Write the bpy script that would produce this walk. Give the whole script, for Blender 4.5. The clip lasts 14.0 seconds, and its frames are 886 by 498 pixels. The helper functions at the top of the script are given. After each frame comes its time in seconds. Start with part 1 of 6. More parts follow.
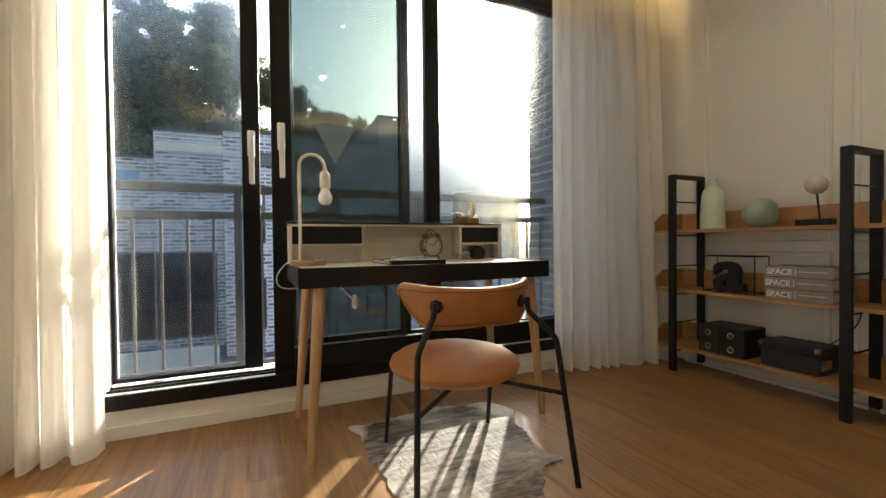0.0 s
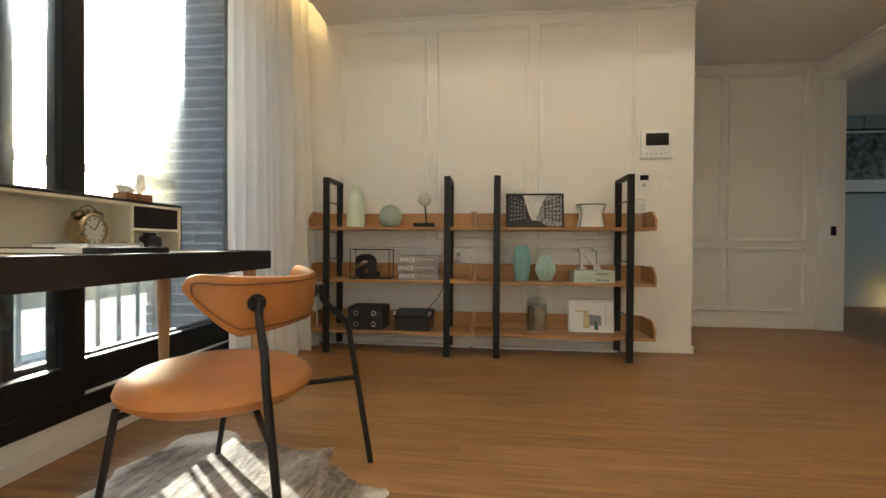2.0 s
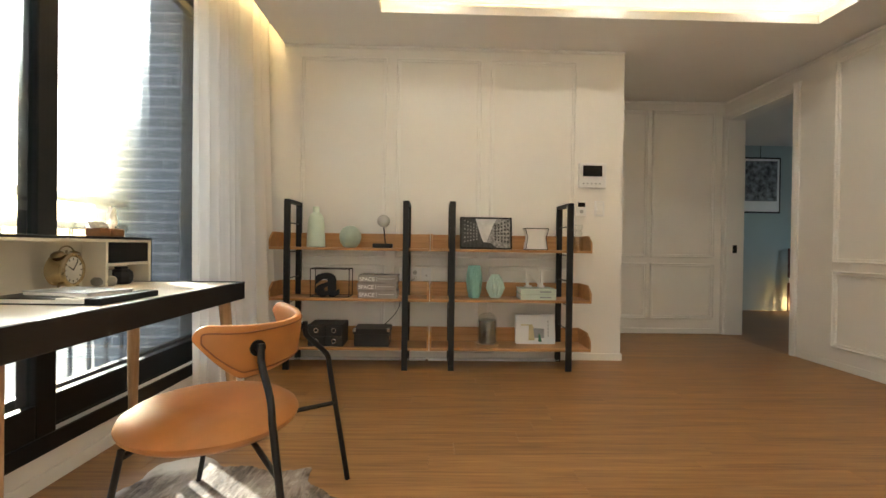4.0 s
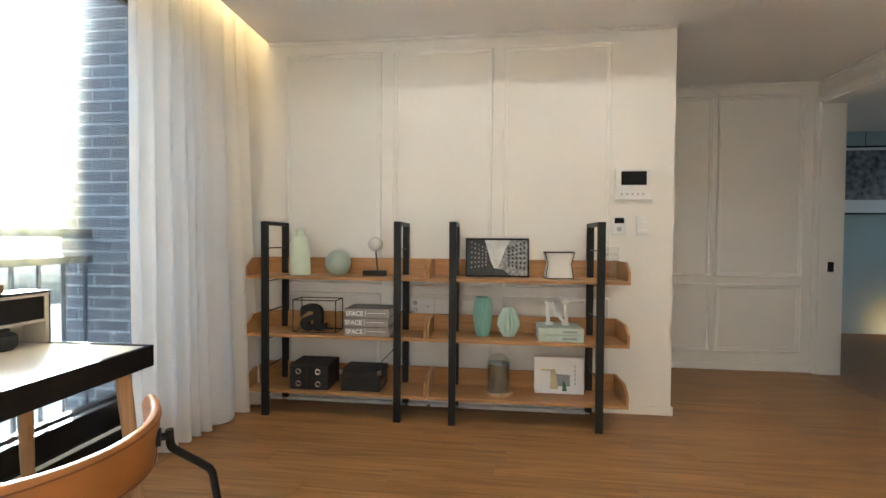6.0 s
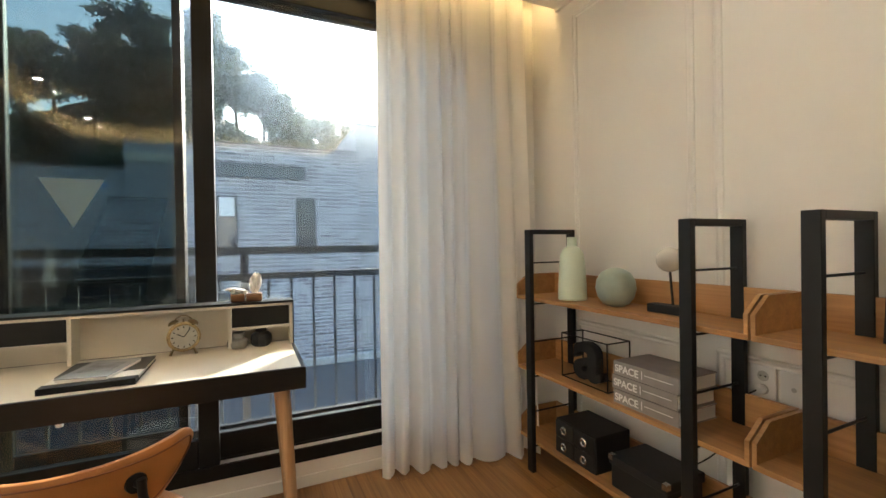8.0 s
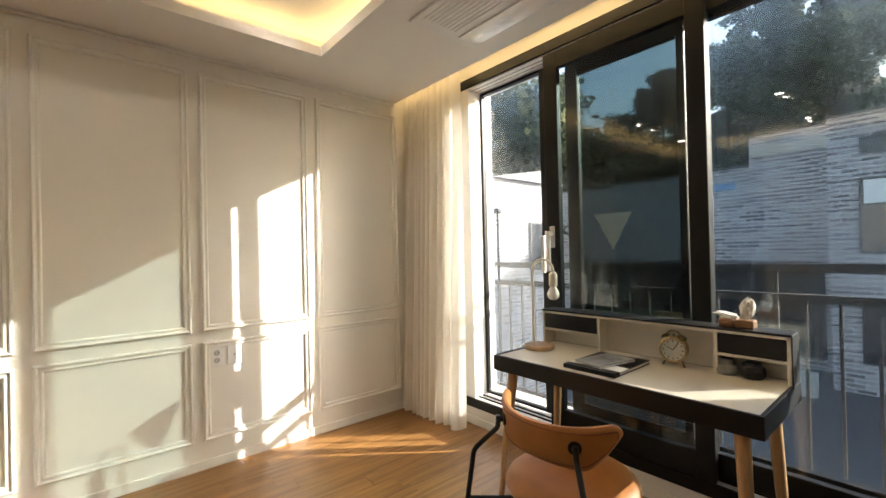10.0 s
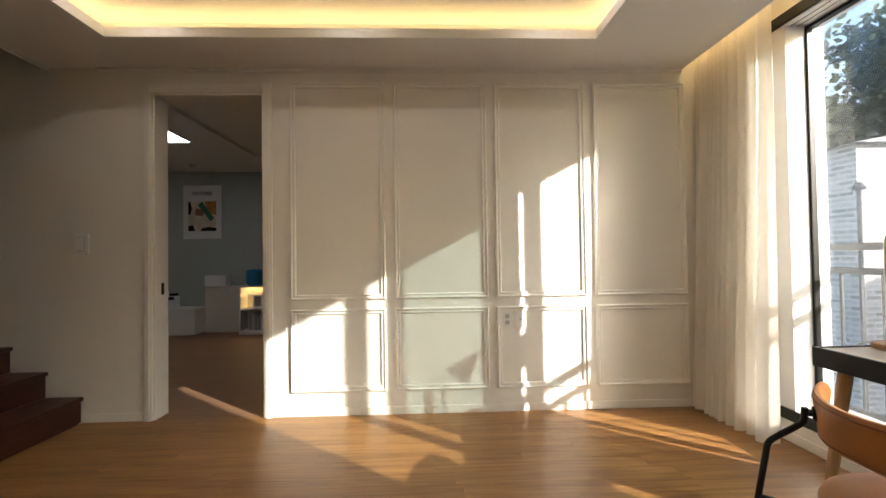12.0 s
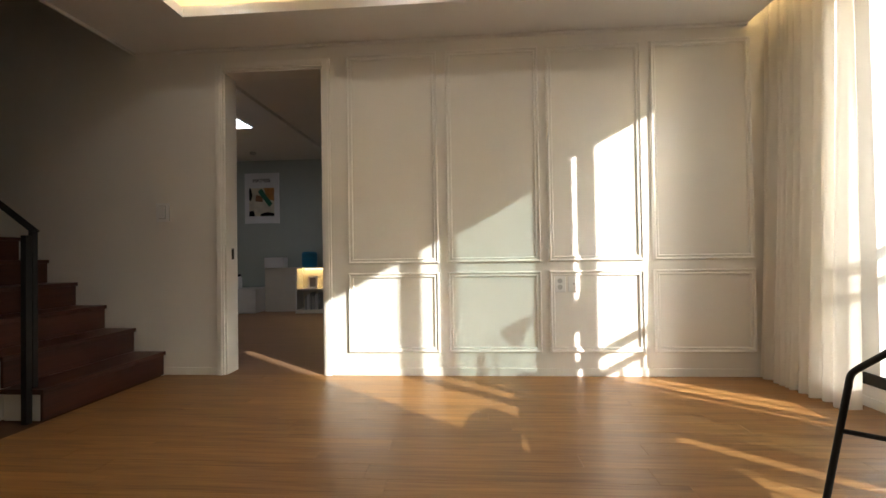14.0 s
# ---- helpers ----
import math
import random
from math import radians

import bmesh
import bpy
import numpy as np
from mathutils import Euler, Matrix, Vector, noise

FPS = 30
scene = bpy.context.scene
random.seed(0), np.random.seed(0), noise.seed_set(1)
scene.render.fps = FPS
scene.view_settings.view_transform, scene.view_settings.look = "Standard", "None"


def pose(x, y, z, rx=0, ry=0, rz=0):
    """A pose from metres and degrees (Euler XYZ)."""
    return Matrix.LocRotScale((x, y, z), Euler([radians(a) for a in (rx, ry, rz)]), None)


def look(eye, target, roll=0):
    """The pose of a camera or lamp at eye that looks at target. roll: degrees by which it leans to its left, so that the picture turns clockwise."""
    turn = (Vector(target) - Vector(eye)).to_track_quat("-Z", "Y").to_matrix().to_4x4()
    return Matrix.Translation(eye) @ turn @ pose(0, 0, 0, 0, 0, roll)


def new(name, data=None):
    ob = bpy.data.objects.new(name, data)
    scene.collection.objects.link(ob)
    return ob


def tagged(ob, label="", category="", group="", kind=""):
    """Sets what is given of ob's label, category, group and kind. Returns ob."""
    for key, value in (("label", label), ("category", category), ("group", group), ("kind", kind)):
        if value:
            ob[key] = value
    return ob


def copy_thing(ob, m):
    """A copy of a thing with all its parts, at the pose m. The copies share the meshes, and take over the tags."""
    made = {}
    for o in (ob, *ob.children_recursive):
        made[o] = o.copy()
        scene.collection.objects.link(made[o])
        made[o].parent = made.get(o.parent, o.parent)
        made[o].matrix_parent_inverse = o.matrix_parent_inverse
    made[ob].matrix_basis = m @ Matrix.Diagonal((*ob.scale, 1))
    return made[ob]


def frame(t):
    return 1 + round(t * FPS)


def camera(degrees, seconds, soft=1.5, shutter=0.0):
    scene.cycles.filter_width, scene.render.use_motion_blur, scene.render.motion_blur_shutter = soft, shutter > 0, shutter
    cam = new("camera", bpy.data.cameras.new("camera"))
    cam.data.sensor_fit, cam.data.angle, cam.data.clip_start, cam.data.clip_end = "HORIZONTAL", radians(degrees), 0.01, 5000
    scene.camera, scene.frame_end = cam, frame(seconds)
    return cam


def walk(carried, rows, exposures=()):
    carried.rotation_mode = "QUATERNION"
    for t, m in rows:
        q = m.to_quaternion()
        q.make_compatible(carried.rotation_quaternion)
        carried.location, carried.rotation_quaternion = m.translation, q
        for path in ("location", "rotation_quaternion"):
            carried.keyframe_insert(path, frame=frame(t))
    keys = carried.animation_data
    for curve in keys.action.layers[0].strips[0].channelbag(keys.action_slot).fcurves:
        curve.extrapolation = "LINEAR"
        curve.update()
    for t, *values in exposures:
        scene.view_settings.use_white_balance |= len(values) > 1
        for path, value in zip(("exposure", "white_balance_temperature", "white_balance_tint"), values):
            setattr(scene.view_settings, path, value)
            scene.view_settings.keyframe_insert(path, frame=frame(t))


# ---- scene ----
# camera and its walk
cam = camera(92.9, 14.0)
PATH = [
    (0, (-2.893, -2.17, 0.876), (-2.071, -0.347, 0.844), -0.6),
    (0.5, (-3.005, -1.934, 0.815), (-1.707, -0.413, 0.777), -0.4),
    (1, (-3.107, -1.742, 0.801), (-1.442, -0.635, 0.768), -0.3),
    (1.5, (-3.212, -1.578, 0.806), (-1.309, -0.964, 0.773), 0.4),
    (2, (-3.375, -1.443, 0.809), (-1.387, -1.226, 0.791), 0.4),
    (2.2, (-3.433, -1.412, 0.818), (-1.438, -1.269, 0.806), 0.4),
    (4.3, (-3.589, -1.342, 1.047), (-1.589, -1.394, 1.029), 0.8),
    (4.5, (-3.561, -1.336, 1.114), (-1.562, -1.385, 1.088), 0.8),
    (5, (-3.48, -1.377, 1.208), (-1.48, -1.402, 1.17), 0.7),
    (5.5, (-3.279, -1.54, 1.23), (-1.28, -1.51, 1.18), 0.6),
    (6, (-3.017, -1.732, 1.193), (-1.029, -1.513, 1.15), 0.4),
    (6.5, (-2.707, -1.9, 1.186), (-0.768, -1.413, 1.149), 0.2),
    (7, (-2.352, -2.069, 1.203), (-0.601, -1.104, 1.153), -0.0),
    (7.2, (-2.215, -2.098, 1.202), (-0.598, -0.922, 1.155), -0.2),
    (9.3, (-1.179, -2.12, 1.298), (-2.022, -0.327, 1.311), -1.2),
    (9.5, (-1.152, -2.109, 1.304), (-2.225, -0.422, 1.314), -1.3),
    (10, (-1.133, -2.138, 1.348), (-2.661, -0.848, 1.363), -1.3),
    (10.5, (-1.046, -2.114, 1.366), (-2.892, -1.343, 1.393), -0.9),
    (11, (-0.978, -2.092, 1.358), (-2.946, -1.738, 1.394), -0.8),
    (11.5, (-0.962, -2.093, 1.293), (-2.955, -1.933, 1.331), -0.8),
    (12, (-0.95, -2.104, 1.191), (-2.949, -2.034, 1.228), -0.8),
    (12.5, (-0.922, -2.103, 1.086), (-2.921, -2.054, 1.12), -0.8),
    (13, (-0.886, -2.107, 1.001), (-2.885, -2.059, 1.036), -0.9),
    (13.5, (-0.871, -2.118, 0.957), (-2.871, -2.074, 0.986), -0.9),
    (14, (-0.905, -2.172, 0.939), (-2.9, -2.309, 0.967), -0.9),
]
walk(cam, [(t, look(eye, target, roll)) for t, eye, target, roll in PATH], [(0.0, 2.27, 6350, 11), (1.0, 2.68, 6300, 10), (1.5, 2.94, 6150, 10), (2.0, 2.92, 6150, 9), (4.5, 3.16, 6180, 10), (5.0, 3.20, 6150, 10), (5.5, 3.28, 5800, 10), (6.0, 3.34, 5500, 10), (6.5, 3.30, 5850, 9), (7.0, 3.25, 6050, 10), (9.3, 2.56, 6300, 12), (10.0, 2.28, 6350, 13), (11.0, 2.07, 6350, 14), (12.5, 2.14, 6250, 14), (14.0, 2.19, 6150, 13)])

# world, sun
SUN = Vector((1.0, 1.25, 0.66)).normalized()
world = bpy.data.worlds.new("world")
scene.world = world
world.use_nodes = True
sky = world.node_tree.nodes.new("ShaderNodeTexSky")
sky.sky_type = "NISHITA"
sky.sun_disc = False
sky.sun_elevation = math.asin(SUN.z)
sky.air_density = 1.2
sky.dust_density = 3.0
sky.sun_rotation = math.atan2(SUN.x, SUN.y)
back = world.node_tree.nodes["Background"]
back.inputs["Strength"].default_value = 0.15
world.node_tree.links.new(sky.outputs[0], back.inputs["Color"])
sun_data = bpy.data.lights.new("sun", "SUN")
sun_data.energy = 5.0
sun_data.angle = radians(0.55)
sun_data.color = (1.0, 0.895, 0.77)
sun = new("sun", sun_data)
sun.matrix_world = look(SUN * 30, (0, 0, 0))

# plan
EAST, WEST, SOUTH = 0.0, -4.19, -4.68
WALL_Y = 0.16          # inner face of the window wall
CEIL, TRAY = 2.645, 2.83
HALL_X = 1.17          # far wall of the hallway
END_Y = -2.975         # free end of the shelf wall
TX0, TX1, TY0, TY1 = -3.72, -0.53, -4.18, -0.955   # ceiling tray opening


# ---------- materials ----------
def nodes(name, base, rough=0.5, metal=0.0, vary=0.06, scale=6.0, bump=0.0, bump_scale=60.0, stretch=(1, 1, 1), spec=0.5, random_tint=0.0):
    m = bpy.data.materials.new(name)
    m.use_nodes = True
    nt = m.node_tree
    b = nt.nodes["Principled BSDF"]
    b.inputs["Roughness"].default_value = rough
    b.inputs["Metallic"].default_value = metal
    b.inputs["Specular IOR Level"].default_value = spec
    tc = nt.nodes.new("ShaderNodeTexCoord")
    mp = nt.nodes.new("ShaderNodeMapping")
    mp.inputs["Scale"].default_value = stretch
    nt.links.new(tc.outputs["Object"], mp.inputs["Vector"])
    n1 = nt.nodes.new("ShaderNodeTexNoise")
    n1.inputs["Scale"].default_value = scale
    n1.inputs["Detail"].default_value = 6.0
    nt.links.new(mp.outputs[0], n1.inputs["Vector"])
    ramp = nt.nodes.new("ShaderNodeValToRGB")
    lo = [max(0.0, c * (1 - vary)) for c in base[:3]]
    hi = [min(1.0, c * (1 + vary)) for c in base[:3]]
    ramp.color_ramp.elements[0].position, ramp.color_ramp.elements[1].position = 0.3, 0.7
    ramp.color_ramp.elements[0].color = (*lo, 1)
    ramp.color_ramp.elements[1].color = (*hi, 1)
    nt.links.new(n1.outputs["Fac"], ramp.inputs["Fac"])
    out = ramp.outputs["Color"]
    if random_tint:
        oi = nt.nodes.new("ShaderNodeObjectInfo")
        hsv = nt.nodes.new("ShaderNodeHueSaturation")
        mr = nt.nodes.new("ShaderNodeMapRange")
        mr.inputs["To Min"].default_value = 1 - random_tint
        mr.inputs["To Max"].default_value = 1 + random_tint
        nt.links.new(oi.outputs["Random"], mr.inputs["Value"])
        nt.links.new(mr.outputs[0], hsv.inputs["Value"])
        nt.links.new(out, hsv.inputs["Color"])
        out = hsv.outputs["Color"]
    nt.links.new(out, b.inputs["Base Color"])
    rr = nt.nodes.new("ShaderNodeMapRange")
    rr.inputs["To Min"].default_value = max(0.02, rough - 0.06)
    rr.inputs["To Max"].default_value = min(1.0, rough + 0.06)
    nt.links.new(n1.outputs["Fac"], rr.inputs["Value"])
    nt.links.new(rr.outputs[0], b.inputs["Roughness"])
    if bump:
        n2 = nt.nodes.new("ShaderNodeTexNoise")
        n2.inputs["Scale"].default_value = bump_scale
        n2.inputs["Detail"].default_value = 4.0
        nt.links.new(mp.outputs[0], n2.inputs["Vector"])
        bp = nt.nodes.new("ShaderNodeBump")
        bp.inputs["Strength"].default_value = bump
        bp.inputs["Distance"].default_value = 0.01
        nt.links.new(n2.outputs["Fac"], bp.inputs["Height"])
        nt.links.new(bp.outputs[0], b.inputs["Normal"])
    return m


def wood(name, light, dark, rough=0.4, along=1, grain=1.0, random_tint=0.08, spec=0.5):
    """Long-grained wood; along: the axis of the grain."""
    m = bpy.data.materials.new(name)
    m.use_nodes = True
    nt = m.node_tree
    b = nt.nodes["Principled BSDF"]
    b.inputs["Roughness"].default_value = rough
    b.inputs["Specular IOR Level"].default_value = spec
    tc = nt.nodes.new("ShaderNodeTexCoord")
    oi = nt.nodes.new("ShaderNodeObjectInfo")
    off = nt.nodes.new("ShaderNodeVectorMath")
    off.operation = "MULTIPLY_ADD"
    comb = nt.nodes.new("ShaderNodeCombineXYZ")
    for k in range(3):
        nt.links.new(oi.outputs["Random"], comb.inputs[k])
    nt.links.new(comb.outputs[0], off.inputs[0])
    off.inputs[1].default_value = (37.0, 53.0, 71.0)
    nt.links.new(tc.outputs["Object"], off.inputs[2])
    mp = nt.nodes.new("ShaderNodeMapping")
    sc = [22.0 * grain] * 3
    sc[along] = 1.1 * grain
    mp.inputs["Scale"].default_value = sc
    nt.links.new(off.outputs[0], mp.inputs["Vector"])
    n1 = nt.nodes.new("ShaderNodeTexNoise")
    n1.inputs["Scale"].default_value = 1.0
    n1.inputs["Detail"].default_value = 8.0
    n1.inputs["Distortion"].default_value = 1.2
    nt.links.new(mp.outputs[0], n1.inputs["Vector"])
    mp2 = nt.nodes.new("ShaderNodeMapping")
    sc2 = [130.0 * grain] * 3
    sc2[along] = 4.0 * grain
    mp2.inputs["Scale"].default_value = sc2
    nt.links.new(off.outputs[0], mp2.inputs["Vector"])
    n2 = nt.nodes.new("ShaderNodeTexNoise")
    n2.inputs["Scale"].default_value = 1.0
    n2.inputs["Detail"].default_value = 3.0
    nt.links.new(mp2.outputs[0], n2.inputs["Vector"])
    mix = nt.nodes.new("ShaderNodeMix")
    mix.inputs["Factor"].default_value = 0.35
    nt.links.new(n1.outputs["Fac"], mix.inputs["A"])
    nt.links.new(n2.outputs["Fac"], mix.inputs["B"])
    ramp = nt.nodes.new("ShaderNodeValToRGB")
    ramp.color_ramp.elements[0].position, ramp.color_ramp.elements[1].position = 0.33, 0.66
    ramp.color_ramp.elements[0].color = (*dark, 1)
    ramp.color_ramp.elements[1].color = (*light, 1)
    nt.links.new(mix.outputs["Result"], ramp.inputs["Fac"])
    hsv = nt.nodes.new("ShaderNodeHueSaturation")
    mr = nt.nodes.new("ShaderNodeMapRange")
    mr.inputs["To Min"].default_value = 1 - random_tint
    mr.inputs["To Max"].default_value = 1 + random_tint
    nt.links.new(oi.outputs["Random"], mr.inputs["Value"])
    nt.links.new(mr.outputs[0], hsv.inputs["Value"])
    nt.links.new(ramp.outputs["Color"], hsv.inputs["Color"])
    nt.links.new(hsv.outputs["Color"], b.inputs["Base Color"])
    rr = nt.nodes.new("ShaderNodeMapRange")
    rr.inputs["To Min"].default_value = rough - 0.07
    rr.inputs["To Max"].default_value = rough + 0.1
    nt.links.new(n1.outputs["Fac"], rr.inputs["Value"])
    nt.links.new(rr.outputs[0], b.inputs["Roughness"])
    bp = nt.nodes.new("ShaderNodeBump")
    bp.inputs["Strength"].default_value = 0.06
    bp.inputs["Distance"].default_value = 0.004
    nt.links.new(n2.outputs["Fac"], bp.inputs["Height"])
    nt.links.new(bp.outputs[0], b.inputs["Normal"])
    return m


def emitter(name, color, strength):
    m = bpy.data.materials.new(name)
    m.use_nodes = True
    nt = m.node_tree
    nt.nodes.remove(nt.nodes["Principled BSDF"])
    e = nt.nodes.new("ShaderNodeEmission")
    e.inputs["Color"].default_value = (*color, 1)
    e.inputs["Strength"].default_value = strength
    nt.links.new(e.outputs[0], nt.nodes["Material Output"].inputs["Surface"])
    return m


def glazing(name, tint, dirt, gloss=1.0):
    """Window glass: tinted, mirrors a little, with a dusty film that the sun catches."""
    m = bpy.data.materials.new(name)
    m.use_nodes = True
    nt = m.node_tree
    nt.nodes.remove(nt.nodes["Principled BSDF"])
    tr = nt.nodes.new("ShaderNodeBsdfTransparent")
    tr.inputs["Color"].default_value = (*tint, 1)
    gl = nt.nodes.new("ShaderNodeBsdfGlossy")
    gl.inputs["Roughness"].default_value = 0.0
    lw = nt.nodes.new("ShaderNodeLayerWeight")
    lw.inputs["Blend"].default_value = 0.5
    pw = nt.nodes.new("ShaderNodeMath")
    pw.operation = "POWER"
    pw.inputs[1].default_value = 4.0
    nt.links.new(lw.outputs["Facing"], pw.inputs[0])
    mul = nt.nodes.new("ShaderNodeMath")
    mul.operation = "MULTIPLY_ADD"
    mul.use_clamp = True
    mul.inputs[1].default_value = 0.9
    mul.inputs[2].default_value = 0.035 * gloss
    nt.links.new(pw.outputs[0], mul.inputs[0])
    mix = nt.nodes.new("ShaderNodeMixShader")
    nt.links.new(mul.outputs[0], mix.inputs[0])
    nt.links.new(tr.outputs[0], mix.inputs[1])
    nt.links.new(gl.outputs[0], mix.inputs[2])
    out = mix
    if dirt:
        tl = nt.nodes.new("ShaderNodeBsdfRefraction")
        tl.inputs["Color"].default_value = (0.80, 0.89, 0.97, 1)
        tl.inputs["Roughness"].default_value = 0.75
        tl.inputs["IOR"].default_value = 1.12
        tc = nt.nodes.new("ShaderNodeTexCoord")
        mp = nt.nodes.new("ShaderNodeMapping")
        mp.inputs["Scale"].default_value = (7.0, 7.0, 1.2)
        nt.links.new(tc.outputs["Object"], mp.inputs["Vector"])
        n = nt.nodes.new("ShaderNodeTexNoise")
        n.inputs["Scale"].default_value = 1.0
        n.inputs["Detail"].default_value = 6.0
        nt.links.new(mp.outputs[0], n.inputs["Vector"])
        mr = nt.nodes.new("ShaderNodeMapRange")
        mr.inputs["From Min"].default_value = 0.25
        mr.inputs["From Max"].default_value = 0.75
        mr.inputs["To Min"].default_value = dirt * 0.45
        mr.inputs["To Max"].default_value = dirt * 1.5
        nt.links.new(n.outputs["Fac"], mr.inputs["Value"])
        mix2 = nt.nodes.new("ShaderNodeMixShader")
        nt.links.new(mr.outputs[0], mix2.inputs[0])
        nt.links.new(mix.outputs[0], mix2.inputs[1])
        nt.links.new(tl.outputs[0], mix2.inputs[2])
        out = mix2
    nt.links.new(out.outputs[0], nt.nodes["Material Output"].inputs["Surface"])
    return m


def cloth(name, base, through_amount, weave=900.0):
    m = bpy.data.materials.new(name)
    m.use_nodes = True
    nt = m.node_tree
    nt.nodes.remove(nt.nodes["Principled BSDF"])
    tc = nt.nodes.new("ShaderNodeTexCoord")
    n = nt.nodes.new("ShaderNodeTexNoise")
    n.inputs["Scale"].default_value = weave
    n.inputs["Detail"].default_value = 2.0
    nt.links.new(tc.outputs["Object"], n.inputs["Vector"])
    bp = nt.nodes.new("ShaderNodeBump")
    bp.inputs["Strength"].default_value = 0.15
    bp.inputs["Distance"].default_value = 0.002
    nt.links.new(n.outputs["Fac"], bp.inputs["Height"])
    d = nt.nodes.new("ShaderNodeBsdfDiffuse")
    d.inputs["Color"].default_value = (*base, 1)
    nt.links.new(bp.outputs[0], d.inputs["Normal"])
    t = nt.nodes.new("ShaderNodeBsdfTranslucent")
    t.inputs["Color"].default_value = (*base, 1)
    mix = nt.nodes.new("ShaderNodeMixShader")
    mix.inputs[0].default_value = through_amount
    nt.links.new(d.outputs[0], mix.inputs[1])
    nt.links.new(t.outputs[0], mix.inputs[2])
    nt.links.new(mix.outputs[0], nt.nodes["Material Output"].inputs["Surface"])
    return m


def foliage(name, light, dark, through_amount):
    """Leaves that let some daylight through, varied from clump to clump."""
    m = bpy.data.materials.new(name)
    m.use_nodes = True
    nt = m.node_tree
    nt.nodes.remove(nt.nodes["Principled BSDF"])
    tc = nt.nodes.new("ShaderNodeTexCoord")
    n = nt.nodes.new("ShaderNodeTexNoise")
    n.inputs["Scale"].default_value = 0.9
    n.inputs["Detail"].default_value = 6.0
    nt.links.new(tc.outputs["Object"], n.inputs["Vector"])
    mc = nt.nodes.new("ShaderNodeMix")
    mc.data_type = "RGBA"
    mc.inputs[6].default_value = (*dark, 1)
    mc.inputs[7].default_value = (*light, 1)
    nt.links.new(n.outputs["Fac"], mc.inputs[0])
    d = nt.nodes.new("ShaderNodeBsdfDiffuse")
    t = nt.nodes.new("ShaderNodeBsdfTranslucent")
    mix = nt.nodes.new("ShaderNodeMixShader")
    mix.inputs[0].default_value = through_amount
    for k, q in ((1, d), (2, t)):
        nt.links.new(mc.outputs[2], q.inputs["Color"])
        nt.links.new(q.outputs[0], mix.inputs[k])
    nt.links.new(mix.outputs[0], nt.nodes["Material Output"].inputs["Surface"])
    return m


def brickwork(name, c1, c2, mortar, width, height, joint, rough=0.85, axis="XZ"):
    m = bpy.data.materials.new(name)
    m.use_nodes = True
    nt = m.node_tree
    b = nt.nodes["Principled BSDF"]
    b.inputs["Roughness"].default_value = rough
    tc = nt.nodes.new("ShaderNodeTexCoord")
    sep = nt.nodes.new("ShaderNodeSeparateXYZ")
    nt.links.new(tc.outputs["Object"], sep.inputs[0])
    add = nt.nodes.new("ShaderNodeMath")
    nt.links.new(sep.outputs["X"], add.inputs[0])
    nt.links.new(sep.outputs["Y"], add.inputs[1])
    comb = nt.nodes.new("ShaderNodeCombineXYZ")
    nt.links.new(add.outputs[0], comb.inputs[0])
    nt.links.new(sep.outputs["Z"], comb.inputs[1])
    br = nt.nodes.new("ShaderNodeTexBrick")
    br.inputs["Scale"].default_value = 1.0
    br.inputs["Brick Width"].default_value = width
    br.inputs["Row Height"].default_value = height
    br.inputs["Mortar Size"].default_value = joint
    br.inputs["Color1"].default_value = (*c1, 1)
    br.inputs["Color2"].default_value = (*c2, 1)
    br.inputs["Mortar"].default_value = (*mortar, 1)
    nt.links.new(comb.outputs[0], br.inputs["Vector"])
    n = nt.nodes.new("ShaderNodeTexNoise")
    n.inputs["Scale"].default_value = 0.6
    n.inputs["Detail"].default_value = 5.0
    nt.links.new(tc.outputs["Object"], n.inputs["Vector"])
    mr = nt.nodes.new("ShaderNodeMapRange")
    mr.inputs["To Min"].default_value = 0.85
    mr.inputs["To Max"].default_value = 1.15
    nt.links.new(n.outputs["Fac"], mr.inputs["Value"])
    hsv = nt.nodes.new("ShaderNodeHueSaturation")
    nt.links.new(mr.outputs[0], hsv.inputs["Value"])
    nt.links.new(br.outputs["Color"], hsv.inputs["Color"])
    nt.links.new(hsv.outputs["Color"], b.inputs["Base Color"])
    bp = nt.nodes.new("ShaderNodeBump")
    bp.inputs["Strength"].default_value = 0.5
    bp.inputs["Distance"].default_value = 0.01
    bp.invert = True
    nt.links.new(br.outputs["Fac"], bp.inputs["Height"])
    nt.links.new(bp.outputs[0], b.inputs["Normal"])
    return m


M_WALL = nodes("wall_paint", (0.80, 0.775, 0.72), 0.6, vary=0.02, scale=2.0, bump=0.05, bump_scale=220)
M_TRIM = nodes("trim_paint", (0.82, 0.80, 0.75), 0.42, vary=0.015, scale=3.0, bump=0.02, bump_scale=120)
M_CEIL = nodes("ceiling_paint", (0.80, 0.785, 0.75), 0.7, vary=0.015, scale=1.5, bump=0.04, bump_scale=200)
M_FLOOR = wood("floor_oak", (0.41, 0.215, 0.072), (0.19, 0.086, 0.025), 0.37, along=1, grain=0.9, random_tint=0.06)
M_JOINT = nodes("floor_joint", (0.10, 0.05, 0.025), 0.8)
M_BLACK = nodes("black_frame", (0.006, 0.006, 0.0065), 0.42, vary=0.15, scale=12, spec=0.28, bump=0.03, bump_scale=300)
M_WHITE_PVC = nodes("white_pvc", (0.78, 0.78, 0.77), 0.4, vary=0.02)
M_GLASS = glazing("window_glass", (0.88, 0.90, 0.895), 0.115, 1.2)
M_GLASS_IN = glazing("window_glass_inner", (0.88, 0.90, 0.895), 0.028, 1.2)
